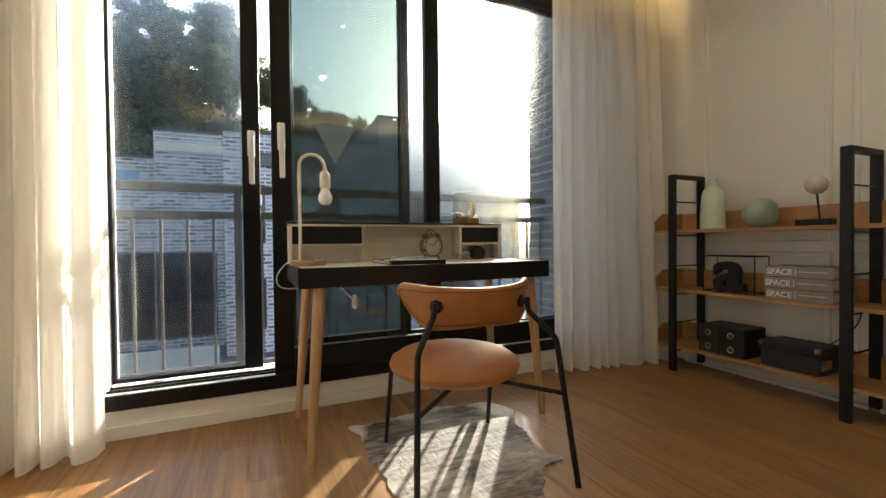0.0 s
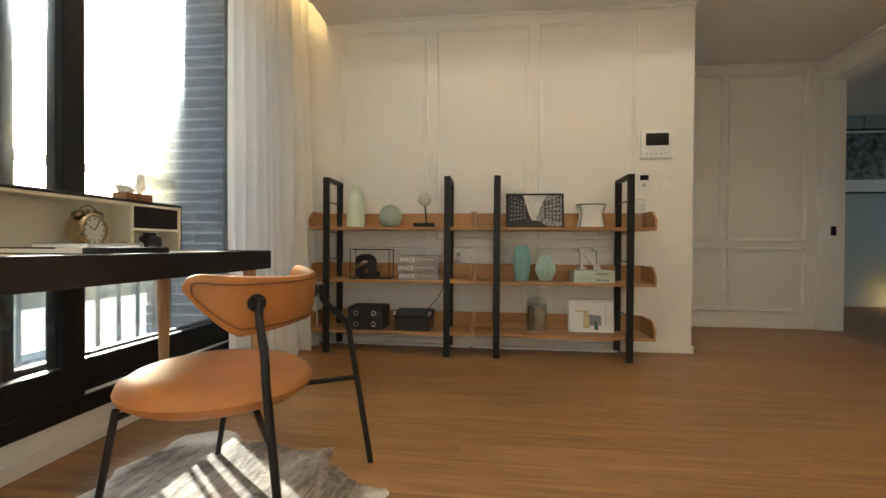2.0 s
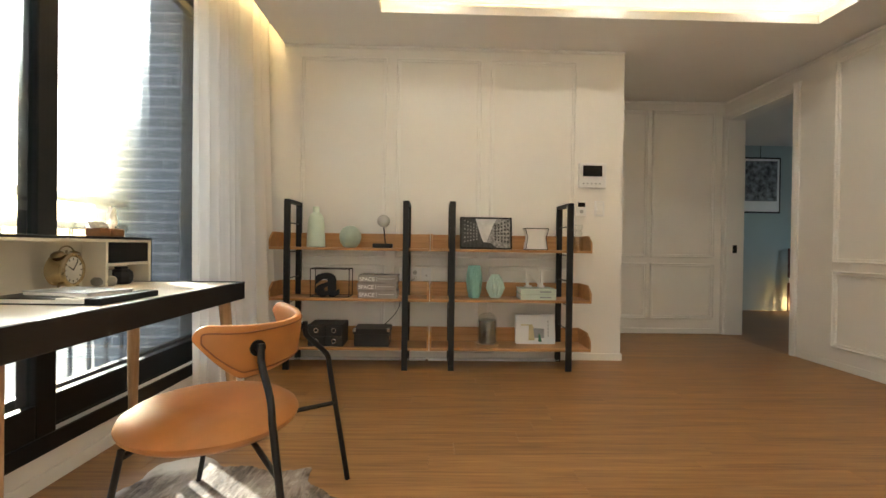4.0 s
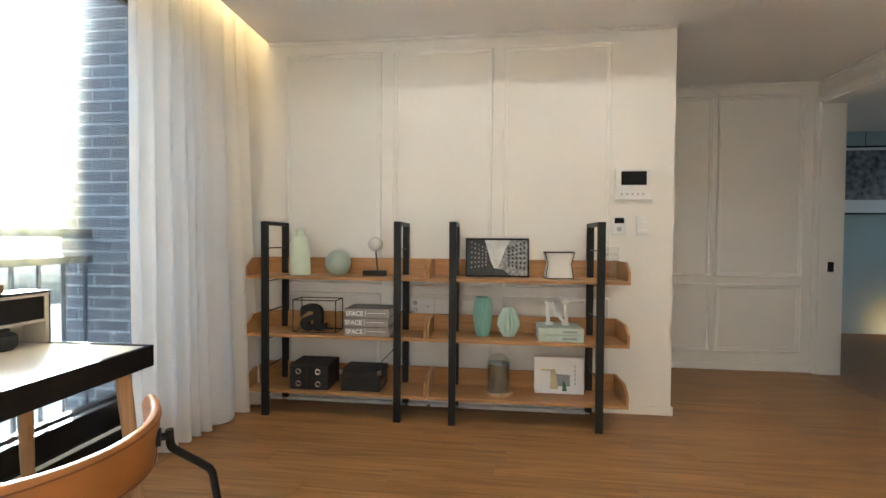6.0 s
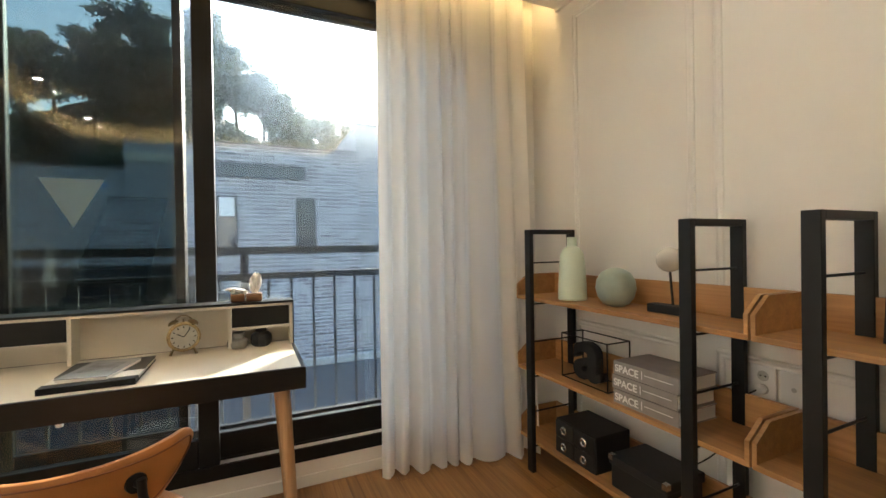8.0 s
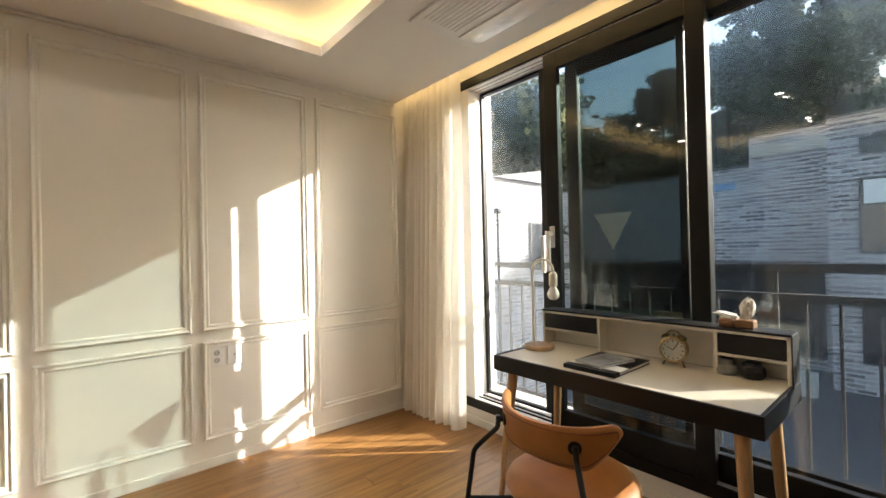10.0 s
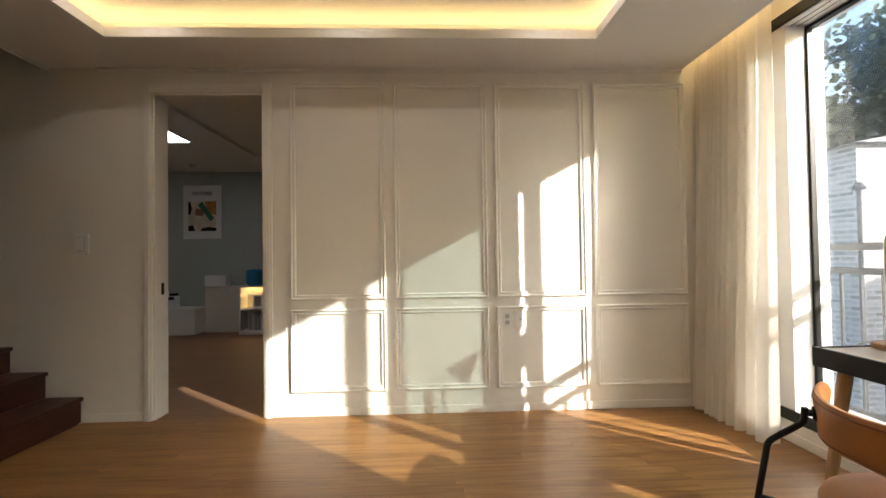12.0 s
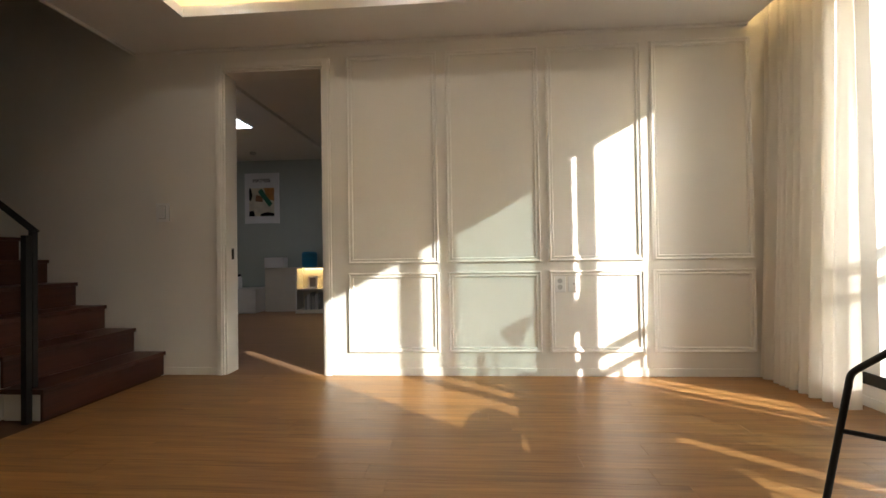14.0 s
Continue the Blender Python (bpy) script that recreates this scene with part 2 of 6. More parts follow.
M_CLEAR = glazing("clear_glass", (0.94, 0.96, 0.955), 0.0, 1.8)
M_CURTAIN = cloth("curtain_linen", (0.95, 0.92, 0.86), 0.52)
M_DESK_BLACK = nodes("desk_black", (0.007, 0.0065, 0.0065), 0.5, spec=0.3, vary=0.2, scale=4, stretch=(1, 20, 20), bump=0.06, bump_scale=40)
M_DESK_TOP = nodes("desk_cream", (0.66, 0.61, 0.51), 0.45, vary=0.03, scale=5, bump=0.02, bump_scale=200)
M_LEG_WOOD = wood("desk_leg_wood", (0.52, 0.33, 0.17), (0.38, 0.22, 0.10), 0.45, along=2, grain=1.5)
M_SHELF = wood("shelf_wood", (0.50, 0.27, 0.10), (0.33, 0.16, 0.055), 0.42, along=1, grain=1.0)
M_STEEL_BLACK = nodes("black_steel", (0.008, 0.008, 0.008), 0.45, spec=0.35, vary=0.15, scale=20, bump=0.04, bump_scale=400)
M_LEATHER = nodes("tan_leather", (0.40, 0.160, 0.040), 0.44, vary=0.12, scale=9, bump=0.12, bump_scale=260)
M_STAIR = wood("stair_wood", (0.085, 0.024, 0.012), (0.04, 0.011, 0.006), 0.42, along=0)
M_LED = emitter("warm_led", (1.0, 0.68, 0.28), 2.3)
M_LED_SLIT = emitter("warm_led_slit", (1.0, 0.68, 0.28), 2.8)
M_DOWN = emitter("downlight_glow", (1.0, 0.90, 0.75), 28.0)
M_BRICK = nodes("blue_grey_brick", (0.17, 0.185, 0.21), 0.8, vary=0.3, scale=30, bump=0.5, bump_scale=90, random_tint=0.25)
M_MORTAR = nodes("mortar", (0.66, 0.67, 0.68), 0.9, vary=0.1, bump=0.3)
M_FACADE = brickwork("facade_brick", (0.40, 0.375, 0.39), (0.075, 0.068, 0.075), (0.50, 0.485, 0.495), 0.62, 0.20, 0.04)
M_FACADE2 = brickwork("facade_brick_b", (0.38, 0.355, 0.37), (0.07, 0.064, 0.07), (0.48, 0.465, 0.475), 0.62, 0.20, 0.04)
M_WHITE_BRICK = brickwork("pale_brick", (0.50, 0.49, 0.49), (0.24, 0.235, 0.24), (0.58, 0.57, 0.56), 0.45, 0.15, 0.03)
M_ASPHALT = nodes("asphalt", (0.055, 0.06, 0.066), 0.9, vary=0.2, scale=3, bump=0.4, bump_scale=80)
M_CONCRETE = nodes("concrete", (0.42, 0.41, 0.39), 0.85, vary=0.1, scale=2, bump=0.2)
M_DARK_GLASS = nodes("dark_window", (0.02, 0.022, 0.025), 0.08, vary=0.3, scale=0.5)
M_HILL = nodes("hill_soil", (0.05, 0.055, 0.03), 0.95, vary=0.3, scale=0.3)
M_BARK = nodes("bark", (0.09, 0.065, 0.045), 0.9, vary=0.3, scale=8, bump=0.5)
M_LEAF = foliage("tree_leaves", (0.13, 0.15, 0.085), (0.07, 0.09, 0.045), 0.45)

M_GLASS_SCREEN = glazing("screened_glass", (0.33, 0.385, 0.38), 0.012, 1.2)
M_DECAL = cloth("decal_paper", (0.38, 0.42, 0.44), 0.4)
M_SEAM = nodes("leather_seam", (0.20, 0.07, 0.025), 0.6)
M_GLOSS_WHITE = nodes("gloss_white", (0.8, 0.8, 0.8), 0.12, vary=0.01, bump=0.25, bump_scale=9, stretch=(3, 0.6, 1))
M_SCREEN = nodes("black_screen", (0.008, 0.008, 0.01), 0.12, vary=0.1)
M_GREY = nodes("light_grey", (0.45, 0.45, 0.44), 0.5)
M_RAIL = nodes("rail_paint", (0.035, 0.037, 0.04), 0.5, vary=0.1, scale=10)
M_PALE_STONE = nodes("pale_stone", (0.55, 0.50, 0.42), 0.85, vary=0.1, scale=1.0)
M_BLUE = nodes("blue_glass", (0.08, 0.22, 0.42), 0.3)
M_ROOF = nodes("roof_tiles", (0.30, 0.30, 0.32), 0.8, vary=0.15, scale=3)


def hide(name, middle):
    """Short-haired hide: streaky brown and grey back, paling unevenly towards a cream belly edge."""
    m = nodes(name, (0.3, 0.25, 0.2), 0.75, vary=0.5, scale=3.0, bump=0.6, bump_scale=70, stretch=(1.0, 0.30, 1.0))
    nt = m.node_tree
    b = nt.nodes["Principled BSDF"]
    tc = nt.nodes["Texture Coordinate"]
    streak = nt.nodes.new("ShaderNodeMapping")
    streak.inputs["Rotation"].default_value = (0, 0, 0.5)
    streak.inputs["Scale"].default_value = (9.0, 34.0, 1.0)
    nt.links.new(tc.outputs["Object"], streak.inputs["Vector"])
    n = nt.nodes.new("ShaderNodeTexNoise")
    n.inputs["Scale"].default_value = 1.0
    n.inputs["Detail"].default_value = 9.0
    n.inputs["Roughness"].default_value = 0.65
    n.inputs["Distortion"].default_value = 0.7
    nt.links.new(streak.outputs[0], n.inputs["Vector"])
    patch = nt.nodes.new("ShaderNodeTexNoise")
    patch.inputs["Scale"].default_value = 3.2
    patch.inputs["Detail"].default_value = 5.0
    nt.links.new(tc.outputs["Object"], patch.inputs["Vector"])
    mixed = nt.nodes.new("ShaderNodeMix")
    mixed.inputs["Factor"].default_value = 0.5
    nt.links.new(n.outputs["Fac"], mixed.inputs["A"])
    nt.links.new(patch.outputs["Fac"], mixed.inputs["B"])
    ramp = nt.nodes.new("ShaderNodeValToRGB")
    cr = ramp.color_ramp
    cr.elements[0].position, cr.elements[0].color = 0.38, (0.05, 0.036, 0.028, 1)
    cr.elements[1].position, cr.elements[1].color = 0.64, (0.55, 0.50, 0.44, 1)
    for pos, col in ((0.45, (0.15, 0.115, 0.09, 1)), (0.51, (0.27, 0.225, 0.19, 1)), (0.57, (0.36, 0.31, 0.265, 1))):
        cr.elements.new(pos).color = col
    nt.links.new(mixed.outputs["Result"], ramp.inputs["Fac"])
    off = nt.nodes.new("ShaderNodeVectorMath")
    off.operation = "SUBTRACT"
    off.inputs[1].default_value = (*middle, 0.0)
    nt.links.new(tc.outputs["Object"], off.inputs[0])
    far = nt.nodes.new("ShaderNodeVectorMath")
    far.operation = "LENGTH"
    nt.links.new(off.outputs[0], far.inputs[0])
    add = nt.nodes.new("ShaderNodeMath")
    add.operation = "MULTIPLY_ADD"
    add.inputs[1].default_value = 0.45
    nt.links.new(patch.outputs["Fac"], add.inputs[0])
    nt.links.new(far.outputs["Value"], add.inputs[2])
    rim = nt.nodes.new("ShaderNodeMapRange")
    rim.inputs["From Min"].default_value = 0.63
    rim.inputs["From Max"].default_value = 0.69
    nt.links.new(add.outputs[0], rim.inputs["Value"])
    mc = nt.nodes.new("ShaderNodeMix")
    mc.data_type = "RGBA"
    nt.links.new(rim.outputs[0], mc.inputs[0])
    nt.links.new(ramp.outputs["Color"], mc.inputs[6])
    mc.inputs[7].default_value = (0.70, 0.66, 0.60, 1)
    nt.links.new(mc.outputs[2], b.inputs["Base Color"])
    return m


M_COWHIDE = hide("cowhide", (-2.10, -0.60))
M_ROOM_WALL = nodes("room_wall", (0.42, 0.46, 0.42), 0.7, vary=0.03, scale=2)
M_BLUE_WALL = nodes("blue_wall", (0.36, 0.44, 0.44), 0.7, vary=0.03, scale=2)
M_FLOOR_DIM = wood("floor_next_room", (0.34, 0.19, 0.10), (0.22, 0.115, 0.055), 0.5, along=1, random_tint=0.0)
M_PANEL = emitter("panel_glow", (0.95, 0.97, 1.0), 1.6)
M_LED_SOFT = emitter("soft_led", (1.0, 0.66, 0.26), 4.5)
M_CANDLE = emitter("candle_glow", (1.0, 0.62, 0.24), 6.0)
M_BOOK_GREY = nodes("grey_cover", (0.27, 0.28, 0.28), 0.55, vary=0.15, scale=14)
M_BOOK_TAUPE = nodes("taupe_cover", (0.27, 0.24, 0.215), 0.6, vary=0.1, scale=20)
M_BOOK_GREEN = nodes("pale_green_cover", (0.50, 0.58, 0.49), 0.6)
M_TEAL_DEEP = nodes("deep_blue", (0.02, 0.20, 0.36), 0.4)
M_ART_CREAM = nodes("art_cream", (0.66, 0.60, 0.46), 0.7, vary=0.15, scale=8)
M_ART_GREEN = nodes("art_green", (0.03, 0.14, 0.08), 0.7)
M_ART_ORANGE = nodes("art_orange", (0.50, 0.22, 0.06), 0.7, vary=0.3, scale=12)
M_ART_BROWN = nodes("art_brown", (0.26, 0.13, 0.06), 0.7)
M_ART_OCHRE = nodes("art_ochre", (0.56, 0.48, 0.27), 0.7, vary=0.2, scale=15)
M_PRINT = nodes("grey_print", (0.14, 0.15, 0.16), 0.4, vary=0.9, scale=14)
M_PRINT_SKY = nodes("print_sky", (0.62, 0.62, 0.61), 0.35, vary=0.25, scale=10)
M_PRINT_DARK = nodes("print_dark", (0.03, 0.03, 0.03), 0.35, vary=0.6, scale=60)
M_PRINT_MID = nodes("print_mid", (0.26, 0.26, 0.26), 0.35, vary=0.6, scale=50)
M_CREAM_METAL = nodes("cream_metal", (0.70, 0.66, 0.57), 0.4, vary=0.02)
M_BULB = nodes("bulb_glass", (0.85, 0.84, 0.80), 0.08, vary=0.02)
M_PAPER = nodes("paper_white", (0.78, 0.76, 0.71), 0.7, vary=0.03, scale=10)
M_BRASS = nodes("aged_brass", (0.50, 0.40, 0.24), 0.25, metal=1.0, vary=0.15, scale=20)
M_DIAL = nodes("clock_dial", (0.50, 0.49, 0.43), 0.5, vary=0.1, scale=30)
M_BELL = nodes("dark_bronze", (0.20, 0.155, 0.09), 0.32, metal=1.0, vary=0.25, scale=30)
M_CHROME = nodes("nickel", (0.62, 0.61, 0.58), 0.25, metal=1.0)
M_STONE = nodes("grey_stoneware", (0.26, 0.25, 0.22), 0.7, vary=0.15, scale=40, bump=0.15)
M_BLACKPOT = nodes("matt_black", (0.009, 0.0095, 0.010), 0.55, vary=0.2, scale=30, bump=0.05)
M_WALNUT = wood("walnut_block", (0.30, 0.15, 0.06), (0.18, 0.08, 0.03), 0.45, along=0, grain=3)
M_MINT = nodes("mint_glaze", (0.60, 0.68, 0.54), 0.35, vary=0.04, scale=8)
M_SAGE = nodes("sage_glaze", (0.34, 0.41, 0.34), 0.4, vary=0.10, scale=14)
M_GLOBE = nodes("frosted_globe", (0.62, 0.59, 0.53), 0.25, vary=0.03)
M_TEAL = nodes("teal_glaze", (0.22, 0.44, 0.40), 0.35, vary=0.06, scale=10)
M_TEAL_PALE = nodes("aqua_glaze", (0.48, 0.65, 0.57), 0.35, vary=0.04, scale=10)
M_BOX_FRONT = nodes("black_card_front", (0.022, 0.022, 0.021), 0.4, vary=0.2, scale=40, bump=0.08, bump_scale=200)
M_BOX = nodes("black_card", (0.010, 0.010, 0.010), 0.5, vary=0.2, scale=40, bump=0.08, bump_scale=200)
M_MARBLED = nodes("marbled_silver", (0.50, 0.58, 0.60), 0.14, metal=0.9, vary=0.7, scale=9, stretch=(1, 1, 0.35))


# ---------- mesh helpers ----------
def box(bm, x0, y0, z0, x1, y1, z1, bevel=0.0):
    r = bmesh.ops.create_cube(bm, size=1.0, matrix=Matrix.Translation(((x0 + x1) / 2, (y0 + y1) / 2, (z0 + z1) / 2)) @ Matrix.Diagonal((abs(x1 - x0), abs(y1 - y0), abs(z1 - z0), 1)))
    if bevel:
        es = list({e for v in r["verts"] for e in v.link_edges})
        bmesh.ops.bevel(bm, geom=es, offset=bevel, segments=2, affect="EDGES", profile=0.5)
    return bm


def B(*dims, bevel=0.0):
    return box(bmesh.new(), *dims, bevel=bevel)


def lathe(profile, segments=32, center=(0, 0, 0), squash=1.0, ribs=0, rib_depth=0.0):
    """A turned shape from (radius, height) rows."""
    bm = bmesh.new()
    rings = []
    for r, h in profile:
        ring = []
        for k in range(segments):
            a = 2 * math.pi * k / segments
            rr = r * (1 + rib_depth * (1 if (k % 2 == 0) else -1)) if ribs else r
            ring.append(bm.verts.new((center[0] + rr * math.cos(a), center[1] + squash * rr * math.sin(a), center[2] + h)))
        rings.append(ring)
    for a, b in zip(rings, rings[1:]):
        for k in range(segments):
            bm.faces.new((a[k], a[(k + 1) % segments], b[(k + 1) % segments], b[k]))
    for ring, flip in ((rings[0], True), (rings[-1], False)):
        if (ring[0].co - ring[segments // 2].co).length > 1e-5:
            bm.faces.new(list(reversed(ring)) if flip else ring)
    bmesh.ops.remove_doubles(bm, verts=bm.verts, dist=1e-6)
    bmesh.ops.recalc_face_normals(bm, faces=bm.faces)
    return bm


def tube(points, radius, segments=10, radii=None, bm=None):
    """A round bar through points."""
    bm = bm or bmesh.new()
    pts = [Vector(p) for p in points]
    rings = []
    up = Vector((0.31, 0.52, 0.79)).normalized()
    for i, p in enumerate(pts):
        d = (pts[min(i + 1, len(pts) - 1)] - pts[max(i - 1, 0)]).normalized()
        side = d.cross(up)
        if side.length < 0.05:
            side = d.cross(Vector((1, 0, 0)))
        side.normalize()
        other = d.cross(side)
        r = radii[i] if radii else radius
        rings.append([bm.verts.new(p + r * (math.cos(2 * math.pi * k / segments) * side + math.sin(2 * math.pi * k / segments) * other)) for k in range(segments)])
    for a, b in zip(rings, rings[1:]):
        for k in range(segments):
            bm.faces.new((a[k], a[(k + 1) % segments], b[(k + 1) % segments], b[k]))
    bm.faces.new(list(reversed(rings[0])))
    bm.faces.new(rings[-1])
    bmesh.ops.recalc_face_normals(bm, faces=bm.faces)
    return bm


def smooth_path(points, steps=6):
    """Points along a soft curve through the given ones."""
    p = [Vector(q) for q in points]
    p = [2 * p[0] - p[1]] + p + [2 * p[-1] - p[-2]]
    out = []
    for i in range(1, len(p) - 2):
        for s in range(steps):
            t = s / steps
            out.append(0.5 * ((2 * p[i]) + (p[i + 1] - p[i - 1]) * t + (2 * p[i - 1] - 5 * p[i] + 4 * p[i + 1] - p[i + 2]) * t * t + (3 * p[i] - p[i - 1] - 3 * p[i + 1] + p[i + 2]) * t ** 3))
    out.append(p[-2])
    return out


def mesh(name, bm, material, smooth=False):
    me = bpy.data.meshes.new(name)
    bm.to_mesh(me)
    bm.free()
    me.materials.append(material)
    if smooth:
        me.shade_smooth()
        me.set_sharp_from_angle(angle=radians(38))
    return me


def part(name, bm, material, parent, label="", smooth=False):
    ob = new(name, mesh(name, bm, material, smooth))
    if parent:
        ob.parent = parent
        ob.matrix_parent_inverse = parent.matrix_world.inverted()
    if label:
        ob["label"] = label
    return ob


def single(name, bm, material, label, category, group="", kind="", smooth=False):
    return tagged(part(name, bm, material, None, "", smooth), label, category, group, kind)


def thing(name, at, label, category, group="", kind="", rz=0.0):
    ob = new(name)
    ob.empty_display_size = 0.1
    ob.matrix_world = pose(*at, 0, 0, rz)
    bpy.context.view_layer.update()
    return tagged(ob, label, category, group, kind)


def moulding(parent, plane, at, u0, u1, v0, v1, out, width=0.042, deep=0.024):
    """A mitred picture-frame moulding on a wall. plane 'x' or 'y' at that place; out: +1 or -1 into the room."""
    prof = [(0.0, 0.0), (0.0, 0.55), (0.16, 1.0), (0.30, 1.0), (0.40, 0.62), (0.58, 0.5), (0.72, 0.62), (0.86, 0.62), (1.0, 0.3), (1.0, 0.0)]
    bm = bmesh.new()
    rings = []
    for w, d in prof:
        i, h = w * width, at + out * d * deep
        ring = []
        for u, v in ((u0 + i, v0 + i), (u1 - i, v0 + i), (u1 - i, v1 - i), (u0 + i, v1 - i)):
            ring.append(bm.verts.new((h, u, v) if plane == "x" else (u, h, v)))
        rings.append(ring)
    for a, b in zip(rings, rings[1:]):
        for k in range(4):
            bm.faces.new((a[k], a[(k + 1) % 4], b[(k + 1) % 4], b[k]))
    bmesh.ops.recalc_face_normals(bm, faces=bm.faces)
    return part("molding", bm, M_TRIM, parent)


# ---------- structure ----------
def structure(name, bm, material, label, category):
    return single(name, bm, material, label, category, kind="structure")


# floor bed under the planks, room and hallway and the room beyond
bm = bmesh.new()
box(bm, WEST - 0.15, -9.0, -0.25, 4.6, -2.2, -0.012)
box(bm, WEST - 0.15, -2.2, -0.25, EAST + 0.2, WALL_Y + 0.3, -0.012)
floor = structure("floor", bm, M_JOINT, "warm brown oak plank floor with fine dark joints", "floor")

# west wall with a doorway
DY0, DY1, DTOP = -4.17, -3.345, 2.46
bm = bmesh.new()
box(bm, WEST - 0.16, DY1, 0, WEST, WALL_Y + 0.26, 3.1)
box(bm, WEST - 0.16, DY0, DTOP, WEST, DY1, 3.1)
box(bm, WEST - 0.16, -9.0, -0.2, WEST, DY0, 5.2)
wall_west = structure("wall_west", bm, M_WALL, "cream panelled wall with white picture-frame mouldings", "wall")
for y0, y1 in ((-3.15, -2.43), (-2.363, -1.645), (-1.585, -0.876), (-0.807, -0.075)):
    moulding(wall_west, "x", WEST, y0, y1, 0.875, 2.535, 1)
    moulding(wall_west, "x", WEST, y0, y1, 0.18, 0.805, 1)

# east wall (shelf wall), free end toward the hallway
bm = bmesh.new()
box(bm, EAST, END_Y, 0, EAST + 0.2, WALL_Y + 0.26, 3.1)
wall_east = structure("wall_east", bm, M_WALL, "cream panelled wall behind the open shelves", "wall")
for y0, y1 in ((-0.945, -0.222), (-1.748, -1.027), (-2.558, -1.824)):
    moulding(wall_east, "x", EAST, y0, y1, 0.86, 2.55, -1, width=0.034, deep=0.013)
    moulding(wall_east, "x", EAST, y0, y1, 0.18, 0.80, -1, width=0.034, deep=0.013)

# hallway far wall and its side wall behind the shelf wall
bm = bmesh.new()
box(bm, HALL_X, SOUTH - 0.02, 0, HALL_X + 0.15, -2.2, 2.9)
wall_hall = structure("wall_hall", bm, M_WALL, "cream panelled hallway wall", "wall")
for y0, y1 in ((-3.06, -2.35), (-3.79, -3.10), (-4.57, -3.83)):
    moulding(wall_hall, "x", HALL_X, y0, y1, 0.87, 2.545, -1, width=0.038)
    moulding(wall_hall, "x", HALL_X, y0, y1, 0.17, 0.805, -1, width=0.038)
bm = bmesh.new()
box(bm, EAST + 0.2, -2.35, 0, HALL_X + 0.15, -2.2, 2.9)
structure("wall_hall_end", bm, M_WALL, "plain cream wall closing the hallway", "wall")

# south wall: doorway at its east end, stairwell at its west end
HDX0, HDX1, HDTOP = 0.235, 1.13, 2.45
bm = bmesh.new()
box(bm, -2.75, SOUTH - 0.2, 0, HDX0, SOUTH, 3.1)
box(bm, HDX0, SOUTH - 0.2, HDTOP, HDX1, SOUTH, 3.1)
box(bm, HDX1, SOUTH - 0.2, 0, HALL_X + 0.15, SOUTH, 3.1)
wall_south = structure("wall_south", bm, M_WALL, "cream panelled wall beside the hallway door", "wall")
for x0, x1 in ((-0.90, -0.17), (-1.70, -0.97), (-2.50, -1.77)):
    moulding(wall_south, "y", SOUTH, x0, x1, 0.87, 2.545, 1, width=0.038)
    moulding(wall_south, "y", SOUTH, x0, x1, 0.17, 0.805, 1, width=0.038)

# window wall: low parapet, head and the two sides
WX0, WX1, WZ0, WZ1 = -3.63, -0.38, 0.13, 2.70
bm = bmesh.new()
box(bm, WEST, WALL_Y, -0.2, EAST, WALL_Y + 0.26, WZ0)
box(bm, WEST, WALL_Y, WZ1, EAST, WALL_Y + 0.26, 3.1)
box(bm, WEST, WALL_Y, WZ0, WX0, WALL_Y + 0.26, WZ1)
box(bm, WX1, WALL_Y, WZ0, EAST, WALL_Y + 0.26, WZ1)
wall_north = structure("wall_north", bm, M_WALL, "cream window wall with a low parapet", "wall")

# baseboards
bm = bmesh.new()
for a in ((WEST, DY1 + 0.07, 0, WEST + 0.012, WALL_Y - 0.013, 0.06), (WEST, SOUTH, 0, WEST + 0.012, DY0 - 0.07, 0.06),
          (EAST - 0.012, END_Y, 0, EAST, WALL_Y - 0.013, 0.06), (EAST - 0.012, END_Y - 0.012, 0, EAST + 0.2, END_Y, 0.06), (HALL_X - 0.012, SOUTH + 0.013, 0, HALL_X, -2.36, 0.06),
          (-2.74, SOUTH, 0, HDX0 - 0.07, SOUTH + 0.012, 0.06), (WEST, WALL_Y - 0.012, 0, EAST, WALL_Y, 0.06)):
    box(bm, *a, bevel=0.003)
structure("baseboard", bm, M_TRIM, "low white baseboard along the walls", "baseboard")

# ceiling: dropped border with a recessed tray, lip and hidden light shelf; open stairwell corner
bm = bmesh.new()
SLIT = -0.085
box(bm, WEST, TY1, CEIL, EAST, SLIT, CEIL + 0.03)
box(bm, WEST, SOUTH, CEIL, TX0, TY1, CEIL + 0.03)
box(bm, TX1, SOUTH, CEIL, EAST, TY1, CEIL + 0.03)
box(bm, TX0, SOUTH, CEIL, TX1, TY0, CEIL + 0.03)
box(bm, WEST, -4.93, CEIL, -2.75, SOUTH, CEIL + 0.03)
LIP = 0.065
box(bm, TX0 - 0.02, TY0 - 0.02, CEIL + 0.03, TX0, TY1 + 0.02, CEIL + LIP)
box(bm, TX1, TY0 - 0.02, CEIL + 0.03, TX1 + 0.02, TY1 + 0.02, CEIL + LIP)
box(bm, TX0, TY0 - 0.02, CEIL + 0.03, TX1, TY0, CEIL + LIP)
box(bm, TX0, TY1, CEIL + 0.03, TX1, TY1 + 0.02, CEIL + LIP)
box(bm, WEST, SOUTH, TRAY, EAST, SLIT, TRAY + 0.1)
G = 0.17
box(bm, TX0 - G - 0.03, TY0 - G, CEIL + 0.03, TX0 - G, TY1 + G, TRAY)
box(bm, TX1 + G, TY0 - G, CEIL + 0.03, TX1 + G + 0.03, TY1 + G, TRAY)
box(bm, TX0 - G, TY0 - G - 0.03, CEIL + 0.03, TX1 + G, TY0 - G, TRAY)
